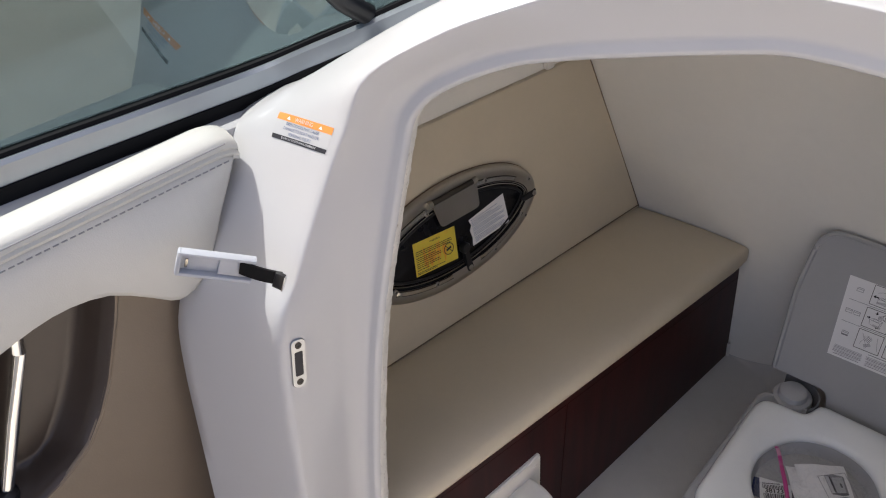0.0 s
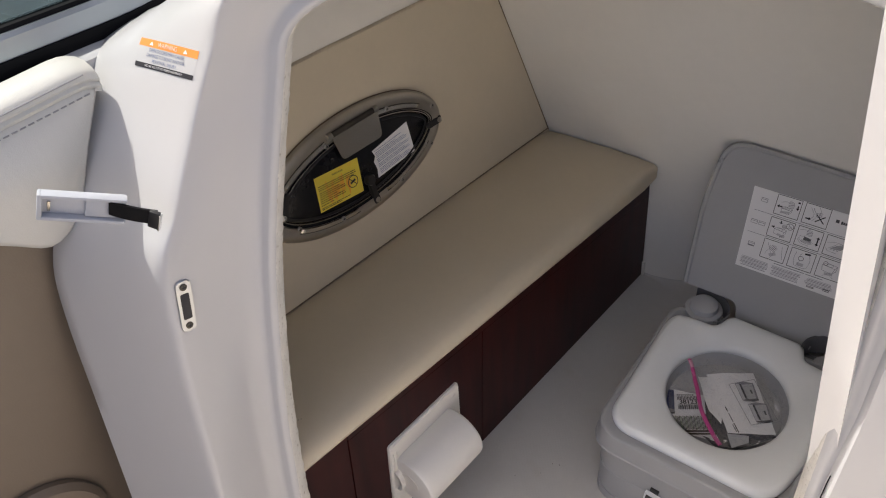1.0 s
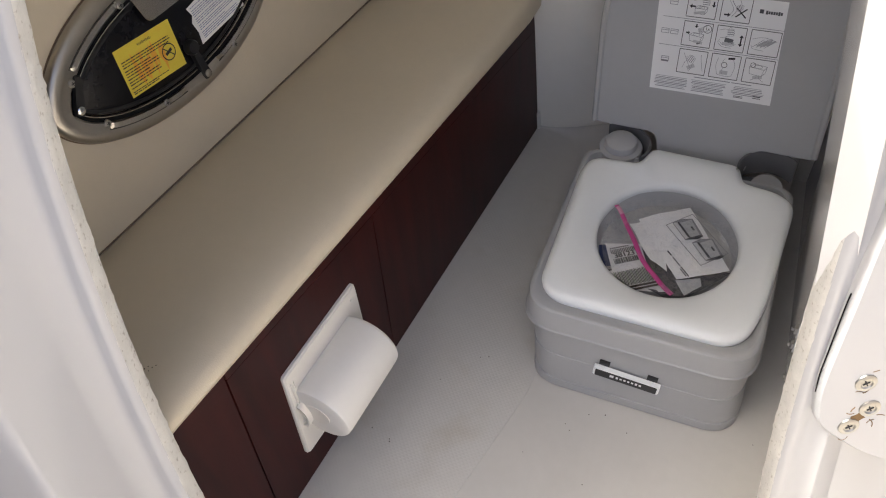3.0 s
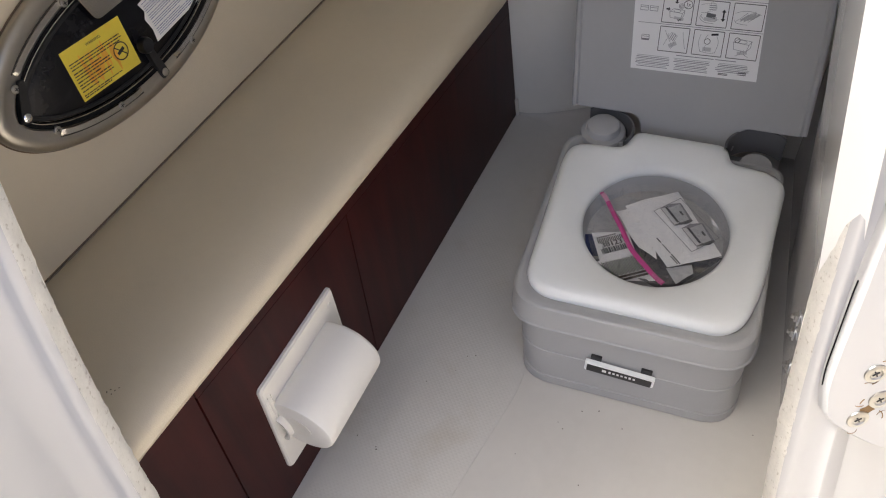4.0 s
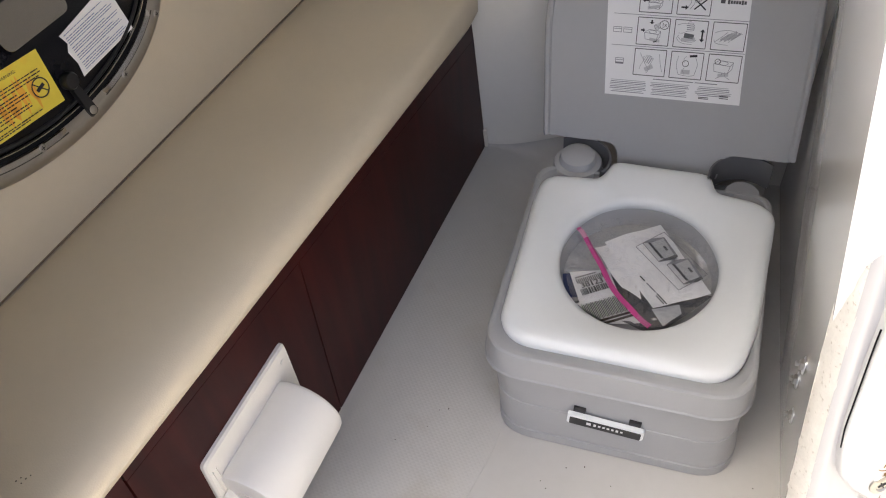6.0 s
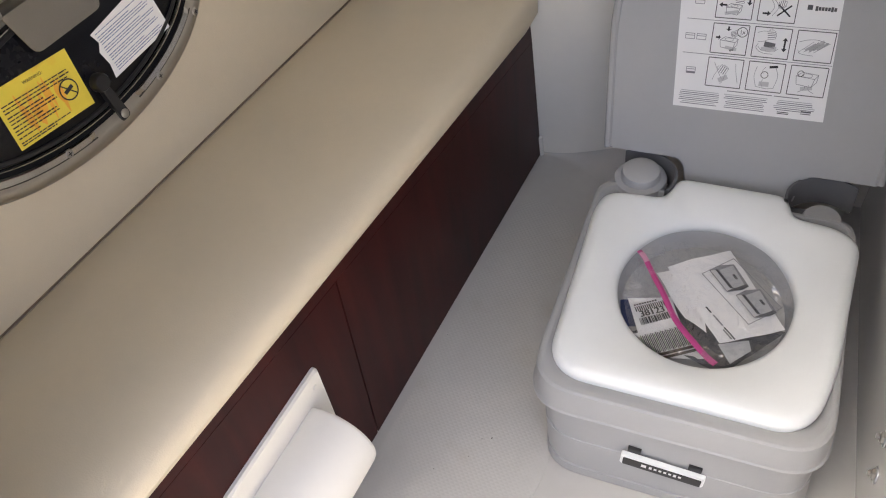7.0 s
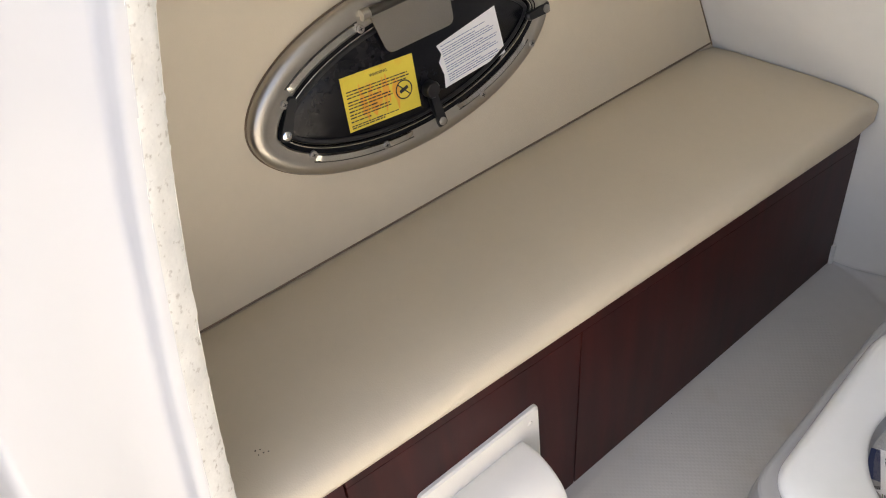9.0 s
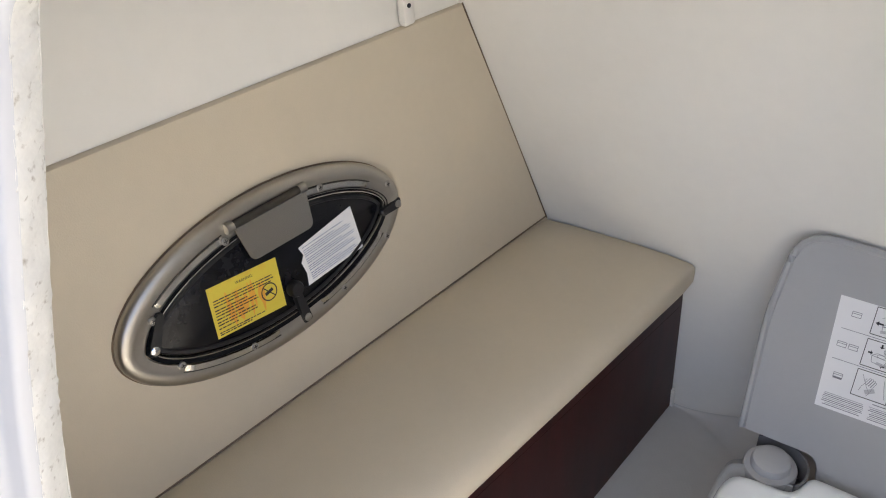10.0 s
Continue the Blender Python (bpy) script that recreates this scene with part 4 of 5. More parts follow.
    cs = [Vector((*p, 0)) for p in ((-.0911, .0994), (.0952, .1038), (.0844, .2618), (-.1023, .2582))]
    bm = bmesh.new()
    plate(bm, [(c.x, c.y) for c in cs], .0004, wi)
    st = part("sticker", bm, LABEL, lid, "white sticker of line-drawn instructions", smooth=0)
    ax = (Vector((cs[1].x, cs[1].y)) - Vector((cs[0].x, cs[0].y)))
    ay = (Vector((cs[3].x, cs[3].y)) - Vector((cs[0].x, cs[0].y)))
    sm = wi @ frame_of((cs[0].x, cs[0].y, .0005), (ax.x, ax.y, 0), (ay.x, ay.y, 0))
    W, H = ax.length, ay.length
    rng = random.Random(5)

    def bar(w, h, x, y, mat=INK_GREY, rot=0.0):
        bm = bmesh.new()
        quad(bm, w, h, 0, 0, 0, sm @ Matrix.Translation((x * W, y * H, 0)) @ Matrix.Rotation(radians(rot), 4, "Z"))
        part("print", bm, mat, st, smooth=0)
    def ribbon(bm, pts, w):
        rows = []
        for i, p in enumerate(pts):
            d = (pts[min(i + 1, len(pts) - 1)] - pts[max(i - 1, 0)]).normalized() * w / 2
            rows.append([sm @ Vector((p.x * W - d.y, p.y * H + d.x, .0003)), sm @ Vector((p.x * W + d.y, p.y * H - d.x, .0003))])
        loft(bm, rows)

    def strokes(lines_, w=.0005, ink=INK_GREY):
        """One drawing of several inked lines, in the sticker's own unit square."""
        bm = bmesh.new()
        for pts in lines_:
            ribbon(bm, [Vector(p) for p in spline([np.array(q, float) for q in pts], 4 * len(pts))] if len(pts) > 2 else [Vector(p) for p in pts], w)
        tagged(part("drawing", bm, ink, st, smooth=0), kind="stuff")

    def hand_shape(cx, cy, ang, k=1.0):
        """A line-drawn hand: four fingers and a sleeve, pointing along ang."""
        ca, sa = math.cos(radians(ang)), math.sin(radians(ang))
        put = lambda x, y: (cx + k * (x * ca - y * sa) * .8, cy + k * (x * sa + y * ca))
        out = []
        for f in range(4):
            y = .018 * f - .027
            out.append([put(-.02, y - .006), put(.045 - .006 * abs(f - 1.5), y - .007), put(.055 - .006 * abs(f - 1.5), y), put(.045 - .006 * abs(f - 1.5), y + .007), put(-.02, y + .008)])
        out += [[put(-.02, -.034), put(-.06, -.045), put(-.10, -.040)], [put(-.02, .036), put(-.055, .040), put(-.10, .034)], [put(-.01, .034), put(.012, .052), put(.026, .047)]]
        strokes(out)

    def tank_shape(cx, cy, k=1.0):
        """A line-drawn box of a tank with its round opening."""
        put = lambda x, y: (cx + k * x, cy + k * y)
        strokes([[put(-.07, .02), put(-.06, -.05)], [put(-.06, -.05), put(.04, -.065)], [put(.04, -.065), put(.055, .005)], [put(-.07, .02), put(.055, .005)], [put(-.07, .02), put(-.03, .055)],
                 [put(-.03, .055), put(.075, .042)], [put(.055, .005), put(.075, .042)], [put(.04, -.065), put(.07, -.02)], [put(.07, -.02), put(.075, .042)]], .0006)
        strokes([[put(.004 + .034 * math.cos(a), .030 + .016 * math.sin(a)) for a in np.linspace(0, 6.28, 9)]])

    def arrow(x, y, rot, ln=.010):
        bar(ln * .6, .0022, x, y, INK, rot)
        bm = bmesh.new()
        mm = sm @ Matrix.Translation((x * W, y * H, 0)) @ Matrix.Rotation(radians(rot), 4, "Z")
        plate(bm, [(ln * .25, -.0032), (ln * .65, 0), (ln * .25, .0032)], .0003, mm)
        part("arrow", bm, INK, st, smooth=0)

    CX, CY = (.315, .582, .849), (.872, .592, .318)
    for r in range(3):
        for c in range(3):
            if r == 0 and c == 2:
                continue
            for sx in (-1, 1):
                bar(.0010, .235 * H, CX[c] + sx * .115, CY[r], INK_DARK)
                bar(.23 * W, .0010, CX[c], CY[r] + sx * .1175, INK_DARK)
        for k in range(2 if r == 1 else 1):
            x = .09 + .075 * k - (.035 if r == 1 else 0)
            bar(.011, .0006, x, CY[r] + .022), bar(.011, .0006, x, CY[r] + .006), bar(.011, .0026 if r == 2 else .0006, x, CY[r] - .022)
            bar(.0006, .0075, x - .03, CY[r]), bar(.0006, .0075, x + .03, CY[r])
        if r:
            bar(.96 * W, .0006, .5, CY[r] + .138)
    hand_shape(.33, .90, 15), tank_shape(.31, .83, .7)
    hand_shape(.60, .90, -60, .8), strokes([[(.52, .95), (.56, .87), (.53, .80)], [(.54, .95), (.585, .87), (.555, .80)]])
    tank_shape(.31, .565, .8), hand_shape(.345, .64, 200, .6)
    hand_shape(.565, .65, 10, .95), strokes([[(.50, .56), (.53, .53), (.60, .525), (.63, .55)], [(.50, .58), (.49, .545), (.53, .51), (.60, .505)]])
    for k in range(4):
        bar(.014, .0030, .825 + .024 * k, .585 + .004 * k, INK_PALE, 38)
    strokes([[(.76 + .03 * k, .545), (.80 + .03 * k, .585), (.84 + .03 * k, .63)] for k in range(4)] + [[(.75, .62), (.80, .64), (.86, .645), (.94, .62)], [(.75, .56), (.77, .53), (.85, .52)]])
    hand_shape(.30, .33, 65), strokes([[(.24, .40), (.27, .33), (.31, .25)], [(.38, .40), (.39, .33), (.41, .24)]])
    strokes([[(.52, .40), (.51, .32), (.53, .235)], [(.64, .40), (.66, .33), (.645, .235)], [(.575, .40), (.56, .37), (.565, .345)], [(.57, .30), (.56, .27), (.575, .235)], [(.53, .235), (.60, .225), (.645, .235)]])
    tank_shape(.84, .335, .95), strokes([[(.86, .29), (.865, .25), (.90, .225)], [(.84, .28), (.835, .25), (.80, .225)]])
    for x, y, w, h, rot in ((.30, .80, .016, .004, 12), (.33, .52, .014, .004, -8), (.57, .545, .018, .0050, 6), (.31, .27, .012, .006, 30), (.58, .26, .012, .006, 0), (.85, .26, .014, .005, 10), (.86, .60, .020, .004, 38)):
        bar(w, h, x, y, PRINT_WASH, rot)
    # crossed-out step, arrows, dial and tap
    bar(.020, .0018, .625, .845, INK, 42), bar(.020, .0018, .625, .845, INK, -42)
    arrow(.25, .855, 180), arrow(.51, .815, 0), arrow(.405, .90, -90, .009), bar(.004, .003, .405, .955, INK), arrow(.30, .68, -90, .006), arrow(.235, .60, 0, .006)
    arrow(.665, .60, 90), arrow(.665, .57, -90), arrow(.34, .51, 180, .006)
    bar(.013, .0065, .572, .575, GREY_DARK, -8), bar(.010, .0030, .625, .405, INK, 8)
    for x, y, rr in ((.39, .655, .0064), (.575, .335, .0046), (.80, .375, .0040)):
        bm = bmesh.new()
        mm = sm @ Matrix.Translation((x * W, y * H, .0003))
        loft(bm, [[mm @ v for v in circle(q, 20)] for q in (rr, rr - .0008)], closed=True)
        part("drawing", bm, INK, st, smooth=0)
    # maker's mark as plain shapes
    bar(.0058, .0058, .775, .885, INK_DARK)
    for k in range(7):
        bar(.0029, .0056 if k in (0, 5) else .0042, .815 + .0185 * k, .880, INK_DARK)
    # small print
    for cx, w, ys in ((.17, .052, 8), (.48, .054, 8), (.80, .050, 6)):
        for k in range(ys):
            bar(w * rng.uniform(.8, 1), .00085, cx, .142 - .0155 * k, INK_GREY if k % 3 else INK_PALE)
    bar(.055, .0010, .50, .172, INK_GREY), bar(.030, .0010, .74, .172, INK_GREY)
    for k in range(4):
        bar(.008, .0009, .72 + .03 * (k % 2), .045 - .012 * (k // 2), INK), bar(.012, .0009, .88, .07 - .02 * (k // 2), INK)
    words("mark", "1x", .0070, INK, st, sm @ Matrix.Translation((.39 * W, .655 * H, 0)))
    return t


build_toilet()


# --- zip bag of papers in the bowl
def build_bag():
    bag = thing("zip_bag", "clear zip bag with a pink closure holding papers", "bag", TM)
    inv = TM.inverted()

    def sheet(name, corners, mat, label, lift=0.0, n=10, amp=.003, seed=0):
        c = [inv @ Vector(p) for p in corners]
        bm = bmesh.new()
        rows = []
        for i in range(n + 1):
            row = []
            for j in range(n + 1):
                u, v = i / n, j / n
                p = (c[0] * (1 - u) + c[1] * u) * (1 - v) + (c[3] * (1 - u) + c[2] * u) * v
                w = noise.noise(Vector((p.x * 28 + seed, p.y * 28, seed * 1.7))) * amp
                row.append(p + Vector((0, 0, w + lift)))
            rows.append(row)
        loft(bm, rows)
        ob = part(name, bm, mat, smooth=60)
        ob.matrix_world = TM
        return tagged(ob, label, name.split("_")[-1])
    # papers, each lying loose in the bag
    lf = sheet("leaflet", [(.308, .349, .180), (.374, .399, .182), (.463, .304, .182), (.398, .256, .180)], LABEL, "white folded leaflet with a printed diagram", seed=2, amp=.004)
    sheet("leaflet", [(.396, .260, .174), (.428, .277, .174), (.434, .264, .174), (.416, .239, .173)], INK_PALE, "small pale grey leaflet in a clear bag", seed=5, amp=.004)
    sheet("leaflet", [(.297, .339, .172), (.335, .367, .174), (.380, .270, .174), (.350, .283, .172)], LABEL, "white folded leaflet in a clear bag", seed=6, amp=.006)
    pk = sheet("packet", [(.298, .246, .160), (.340, .282, .160), (.394, .244, .164), (.351, .229, .160)], LABEL, "white packet with close black stripes", seed=7, amp=.003)
    m = frame_of(inv @ Vector((.346, .252, .1655)), (.84, .54, .0), (-.54, .84, 0))
    for k in range(32):
        bm = bmesh.new()
        quad(bm, .0010 + .0003 * (k % 2), .030 - .002 * (k % 3), -.036 + .0021 * k, .002, 0, m)
        part("stripe", bm, INK_DARK if k % 4 else INK_GREEN, pk, smooth=0)
    for y in (-.0155, -.021):
        bm = bmesh.new()
        quad(bm, .066, .0036, -.004, y, .0002, m)
        part("stripe", bm, DIRT, pk, "brown printed stripe", smooth=0)
    # dark sheet added for the shade low in the bag
    sheet("booklet", [(.278, .258, .150), (.345, .330, .158), (.464, .312, .166), (.412, .226, .164)], INK_DARK, "dark sheet for the shade low in the bag", seed=12, amp=.006)
    sheet("packet", [(.258, .293, .152), (.280, .303, .152), (.300, .266, .152), (.278, .256, .152)], INK_NAVY, "dark blue packet in a clear bag", seed=9)
    bl = sheet("barcode_label", [(.274, .296, .160), (.324, .316, .162), (.346, .282, .162), (.303, .249, .160)], LABEL, "white barcode label in a clear bag", amp=.0006, seed=3)
    m = frame_of(inv @ Vector((.312, .286, .1632)), (.84, .54, .0), (-.54, .84, .0))
    x = -.022
    rr = random.Random(4)
    while x < .020:
        w = rr.choice((.0006, .0011, .0016))
        bm = bmesh.new()
        quad(bm, w * 1.15, .010, x, -.010, 0, m)
        part("print", bm, INK, bl, smooth=0)
        x += w + rr.choice((.0006, .0012))
    bm = bmesh.new()
    for k in range(16):
        quad(bm, .0013, .0075, -.021 + k * .0026, .0095, 0, m)
    part("print", bm, INK, bl, smooth=0)
    for k in range(3):
        words("number", "381231", .0130, INK, bl, m @ Matrix.Translation((.0004 * k, .0008, .0001 * k)))
    bm = bmesh.new()
    for k in range(9):
        quad(bm, .0024, .0020, -.020 + .0034 * k, .0162, 0, m)
    part("print", bm, INK, bl, smooth=0)
    # the leaflet's diagram: two small drawings of tanks in a ruled frame, with a line of text
    m = frame_of(inv @ Vector((.402, .339, .1848)), (.72, -.69, 0), (.69, .72, 0))
    for a, b, w, h in ((0, .024, .090, .0007), (0, -.024, .090, .0007), (-.045, 0, .0007, .048), (.045, 0, .0007, .048)):
        bm = bmesh.new()
        quad(bm, w, h, a, b, 0, m)
        part("print", bm, INK_GREY, lf, smooth=0)
    for a, b in ((-.0225, .002), (.025, .005)):
        for poly, ink, lift in (([(-.018, -.012), (.013, -.014), (.018, .000), (.018, .008), (-.012, .013), (-.018, .000)], INK_GREY, .0),
                                ([(-.013, -.004), (.012, -.006), (.016, .005), (-.011, .011)], INK_PALE, .0004),
                                ([(-.017, -.0115), (.0125, -.0135), (.012, -.0075), (-.014, -.0055)], PRINT_WASH, .0004),
                                ([(-.0150, -.0070), (.0110, -.0090), (.0115, -.0068), (-.0145, -.0048)], INK, .0007),
                                ([(-.002, .0030), (.005, .0024), (.0055, .0048), (-.0015, .0054)], INK_DARK, .0007), ([(.012, -.0135), (.018, .000), (.018, .008), (.0145, .0070)], INK_DARK, .0005)):
            bm = bmesh.new()
            plate(bm, rounded([(a + x * 1.25, b + y * 1.25) for x, y in poly], .0012, 3), .0003, m @ Matrix.Translation((0, 0, lift)))
            part("print", bm, ink, lf, smooth=0)
    for x, w, y, ink in ((.004, .010, -.0505, INK), (.022, .018, -.0505, INK_GREY), (.044, .020, -.0505, INK_DARK), (.044, .016, -.0535, INK_GREY)):
        bm = bmesh.new()
        quad(bm, w, .0018, x, y, -.0006, m)
        part("print", bm, ink, lf, smooth=0)
    # the film itself, a bulging sheet of uneven outline
    edge = [(.263, .318), (.270, .352), (.292, .374), (.338, .394), (.396, .398), (.440, .378), (.462, .347), (.466, .305), (.455, .270), (.430, .238), (.404, .219), (.355, .216), (.309, .222), (.280, .262)]
    ring = [inv @ Vector((*p, .185)) for p in spline([np.array(q) for q in edge + edge[:1]], 121)[:-1]]
    mid = sum(ring, Vector()) / len(ring)
    bm = bmesh.new()
    rings = []
    for f in (1.0, .98, .95, .91, .86, .81, .76, .71, .66, .61, .56, .51, .46, .41, .36, .31, .26, .21, .16, .11, .06):
        row = []
        for p in ring:
            q = mid.lerp(p, f)
            w = noise.noise(Vector((q.x * 26, q.y * 26, 4.2))) * .006 + noise.noise(Vector((q.x * 70, q.y * 45, 1.2))) * .0034 + abs(noise.noise(Vector((q.x * 90 + q.y * 40, q.y * 55, 7.7)))) * .0018
            row.append(q + Vector((0, 0, .004 + w * min(1, (1.08 - f) * 6))))
        rings.append(row)
    loft(bm, rings, closed=True, cap=True)
    part("film", bm, FILM, bag, "wrinkled clear film", smooth=40)
    # pink closure
    bm = bmesh.new()
    rows = []
    pts = [inv @ Vector((*p, .1905)) for p in spline([np.array(q) for q in ((.269, .352), (.287, .334), (.314, .300), (.343, .264), (.375, .236), (.402, .220))], 24)]
    for i, p in enumerate(pts):
        d = (pts[min(i + 1, 23)] - pts[max(i - 1, 0)]).cross(Vector((0, 0, 1))).normalized() * (.0034 + .0006 * i / 23)
        w = Vector((0, 0, .0015 * math.sin(i * .8)))
        rows.append([p - d + w, p + Vector((0, 0, .0012)) + w, p + d + w])
    loft(bm, rows)
    zp = part("closure", bm, PINK, bag, "bright pink zip closure")
    bm = bmesh.new()
    loft(bm, [[p + Vector((0, 0, .0009)) for p in r] for r in rows[1:5]])
    part("slider_end", bm, PINK_PALE, zp, "pale pink moulded end")
    return bag


build_bag()


from mathutils.bvhtree import BVHTree

# ---- doorway and cockpit things ----
def build_door():
    """The door, swung right round on its hinge against the console front."""
    d = thing("door_1", "white moulded door swung fully open, with a screwed hinge corner", "door", kind="structure")
    m = frame_of(dp(0, rake(0) + .028, 0), US, (UN * -.24 + Vector((0, 0, 1))))
    out = [Vector(p) for p in spline([(.664, .80), (.653, .665), (.6495, .635), (.6385, .552), (.6292, .465), (.6305, .428), (.638, .403), (.678, .364), (.711, .341)], 48)]
    out += [Vector(p) for p in ((1.25, .10), (1.29, .5), (1.25, 1.03), (1.18, 1.12), (.78, 1.13), (.68, 1.06), (.646, .95))]
    bm = bmesh.new()
    plate(bm, out, .018, m, .003)
    leaf = part("leaf", bm, GEL, d)
    # black line drawn for the shadow in the gap along the hinge edge
    bm = bmesh.new()
    tube(bm, [m @ Vector((*p, .008)) for p in spline([(.6400, .570), (.6375, .552), (.6318, .500), (.6286, .470), (.6285, .447)], 20)], .0007, 8)
    part("shadow_gap", bm, RUBBER, d, "thin black line for the shadow gap at the hinge")
    inv = m.inverted()
    for p in ((.6330, -.0195, .3945), (.6440, -.0060, .4175), (.6300, -.0045, .4535)):
        q = inv @ Vector(p)
        mm = m @ Matrix.Translation((q.x, q.y, .018))
        bm = bmesh.new()
        lathe(bm, [(.0108, 0), (.0105, .0014), (.0085, .0024), (.0062, .0026), (.0050, .0012), (0, .0010)], 24, mm)
        sc = part("screw", bm, SCREW, leaf, "stainless screw with rust marks round it")
        bm = bmesh.new()
        for k in range(2):
            box(bm, (0, 0, .0014), (.0072, .0013, .0008), m=mm @ Matrix.Rotation(radians(25 + 90 * k), 4, "Z"))
        part("cross_slot", bm, INK, sc, smooth=0)
        # scratched rusty curls
        rs = random.Random(int(p[2] * 1e4))
        bm = bmesh.new()
        for k in range(3):
            a0, r = rs.uniform(0, 6.28), rs.uniform(.0135, .020)
            c, d0, bend = Vector((r * math.cos(a0), r * math.sin(a0))), rs.uniform(0, 6.28), rs.uniform(-.5, .5)
            pts = []
            for j in range(rs.randint(4, 7)):
                pts.append(mm @ Vector((c.x, c.y, .0001)))
                d0 += bend
                c = c + Vector((math.cos(d0), math.sin(d0))) * .0022
            tube(bm, pts, rs.uniform(.0003, .0006), 5)
        part("rust_mark", bm, RUST, leaf, "rusty scratch round a screw")
    # rust bleeding between two of the screws
    bm = bmesh.new()
    q = inv @ Vector((.6375, -.0125, .406))
    rs = random.Random(3)
    rim = [Vector((q.x + (.0045 + rs.uniform(0, .004)) * math.cos(a), q.y + (.0035 + rs.uniform(0, .003)) * math.sin(a))) for a in np.linspace(0, 6.0, 12)]
    plate(bm, rim, .0003, m @ Matrix.Translation((0, 0, .018)))
    part("rust_stain", bm, RUST, leaf, "brown rust stain between screws")
    return d


build_door()


def build_bolster():
    b = thing("coaming_bolster", "white vinyl coaming bolster with grey stitching", "cushion")
    bm = bmesh.new()
    rings = []
    curve = np.array(spline([(-1.6, .80), (-.80, .868), (-.66, .893), (-.60, .906), (-.56, .908), (-.52, .898), (-.485, .872), (-.455, .847), (-0.433, 0.848), (-0.417, 0.858), (-0.405, 0.870), (-.379, .919), (-.364, .946), (-.349, .969), (-.334, .990)], 80))
    low_of = lambda y: float(np.interp(y, curve[:, 0], curve[:, 1]))
    ys = list(np.linspace(-.335, -.50, 18)) + list(np.linspace(-.52, -.70, 10)) + [-.8, -.95, -1.2, -1.55]
    for y in ys:
        end = max(0.0, 1 - (-.335 - y) / .03) ** 2 * .012
        low = low_of(y)
        top = 1.024 - end
        prof = [(-.200, low), (-.150, low), (-.132, low + .005), (-.128, low + .014), (-.128, top - .030), (-.1305, top - .0275), (-.126, top - .024), (-.1255, top - .0215), (-.128, top - .0185), (-.125, top - .015), (-.126, top - .009), (-.133, top - .003), (-.146, top), (-.165, top - .002), (-.185, top - .012), (-.200, top - .02)]
        rings.append([Vector((x - end * .6, y, z)) for x, z in prof])
    loft(bm, rings, closed=True, cap=True, cap_start=True)
    part("cover", bm, VINYL_WHITE, b, smooth=50)
    bm = bmesh.new()
    tube(bm, [(-.1253, -.352 - .05 * i, 1.0135) for i in range(24)], .0009, 6)
    part("seam", bm, THREAD, b)
    # a row of single stitches below the piping
    bm = bmesh.new()
    for i in range(130):
        y = -.352 - .0088 * i
        tube(bm, [(-.1276, y, .9905), (-.1274, y - .003, .9905), (-.1276, y - .006, .9905)], .0009, 5)
    part("stitching", bm, THREAD, b, "row of grey stitches")
    return b


build_bolster()


def build_windscreen():
    w = thing("windscreen", "tinted windscreen in an aluminium frame with black gaskets", "windscreen")
    base = [(-.20, -2.6, 1.11), (-.20, -1.4, 1.055), (-.20, -.9, 1.034), (-.20, -.565, 1.020), (-.20, -.40, 1.010), (-.197, -.262, 1.003), (-.150, -.205, 1.027), (-.093, -.165, 1.056),
            (.022, -.092, 1.112), (.15, -.01, 1.131), (.282, .076, 1.135), (.40, .15, 1.128), (.6, .28, 1.10), (.9, .48, 1.05)]
    path = [Vector(p) for p in spline(base, 80)]

    def strip(name, prof, mat, label=""):
        """Sweep (outboard, up) pairs along the base."""
        bm = bmesh.new()
        rings = []
        for i, p in enumerate(path):
            d = path[min(i + 1, len(path) - 1)] - path[max(i - 1, 0)]
            d.z = 0
            d.normalize()
            out = Vector((-d.y, d.x, 0))
            rings.append([p + out * a + Vector((0, 0, b)) for a, b in prof])
        loft(bm, rings, closed=True, cap=True, cap_start=True)
        return part(name, bm, mat, w, label)
    # black gasket made taller to take in the shadow under the frame
    strip("gasket_and_shade", [(-.008, -.005), (-.012, .004), (-.011, .016), (.016, .018), (.016, -.012)], RUBBER)
    strip("frame", [(-.008, .0145), (-.006, .036), (-.002, .040), (.016, .040), (.018, .0145)], ALU, "brushed grey aluminium lower frame")
    strip("upper_gasket", [(.0005, .039), (.002, .0445), (.012, .0445), (.014, .039)], RUBBER)
    glass = strip("glass", [(.008, .043), (.008 - .033, .43), (.011 - .033, .43), (.011, .043)], GLASS, "tinted glass pane")
    glass.visible_shadow = False
    bm = bmesh.new()
    tube(bm, [(-.099, -.160, 1.098), (-.106, -.186, 1.121), (-.116, -.210, 1.155)], .012, 14)
    part("brace", bm, BLACK, w, "black windscreen brace")
    bm = bmesh.new()
    lathe(bm, [(.004, 0), (.004, .002), (.002, .003)], 12, frame_of((-.089, -.154, 1.091), (0.8, 0.5, 0), (0, 0, 1)))
    part("bolt", bm, CHROME, w)
    return w


build_windscreen()


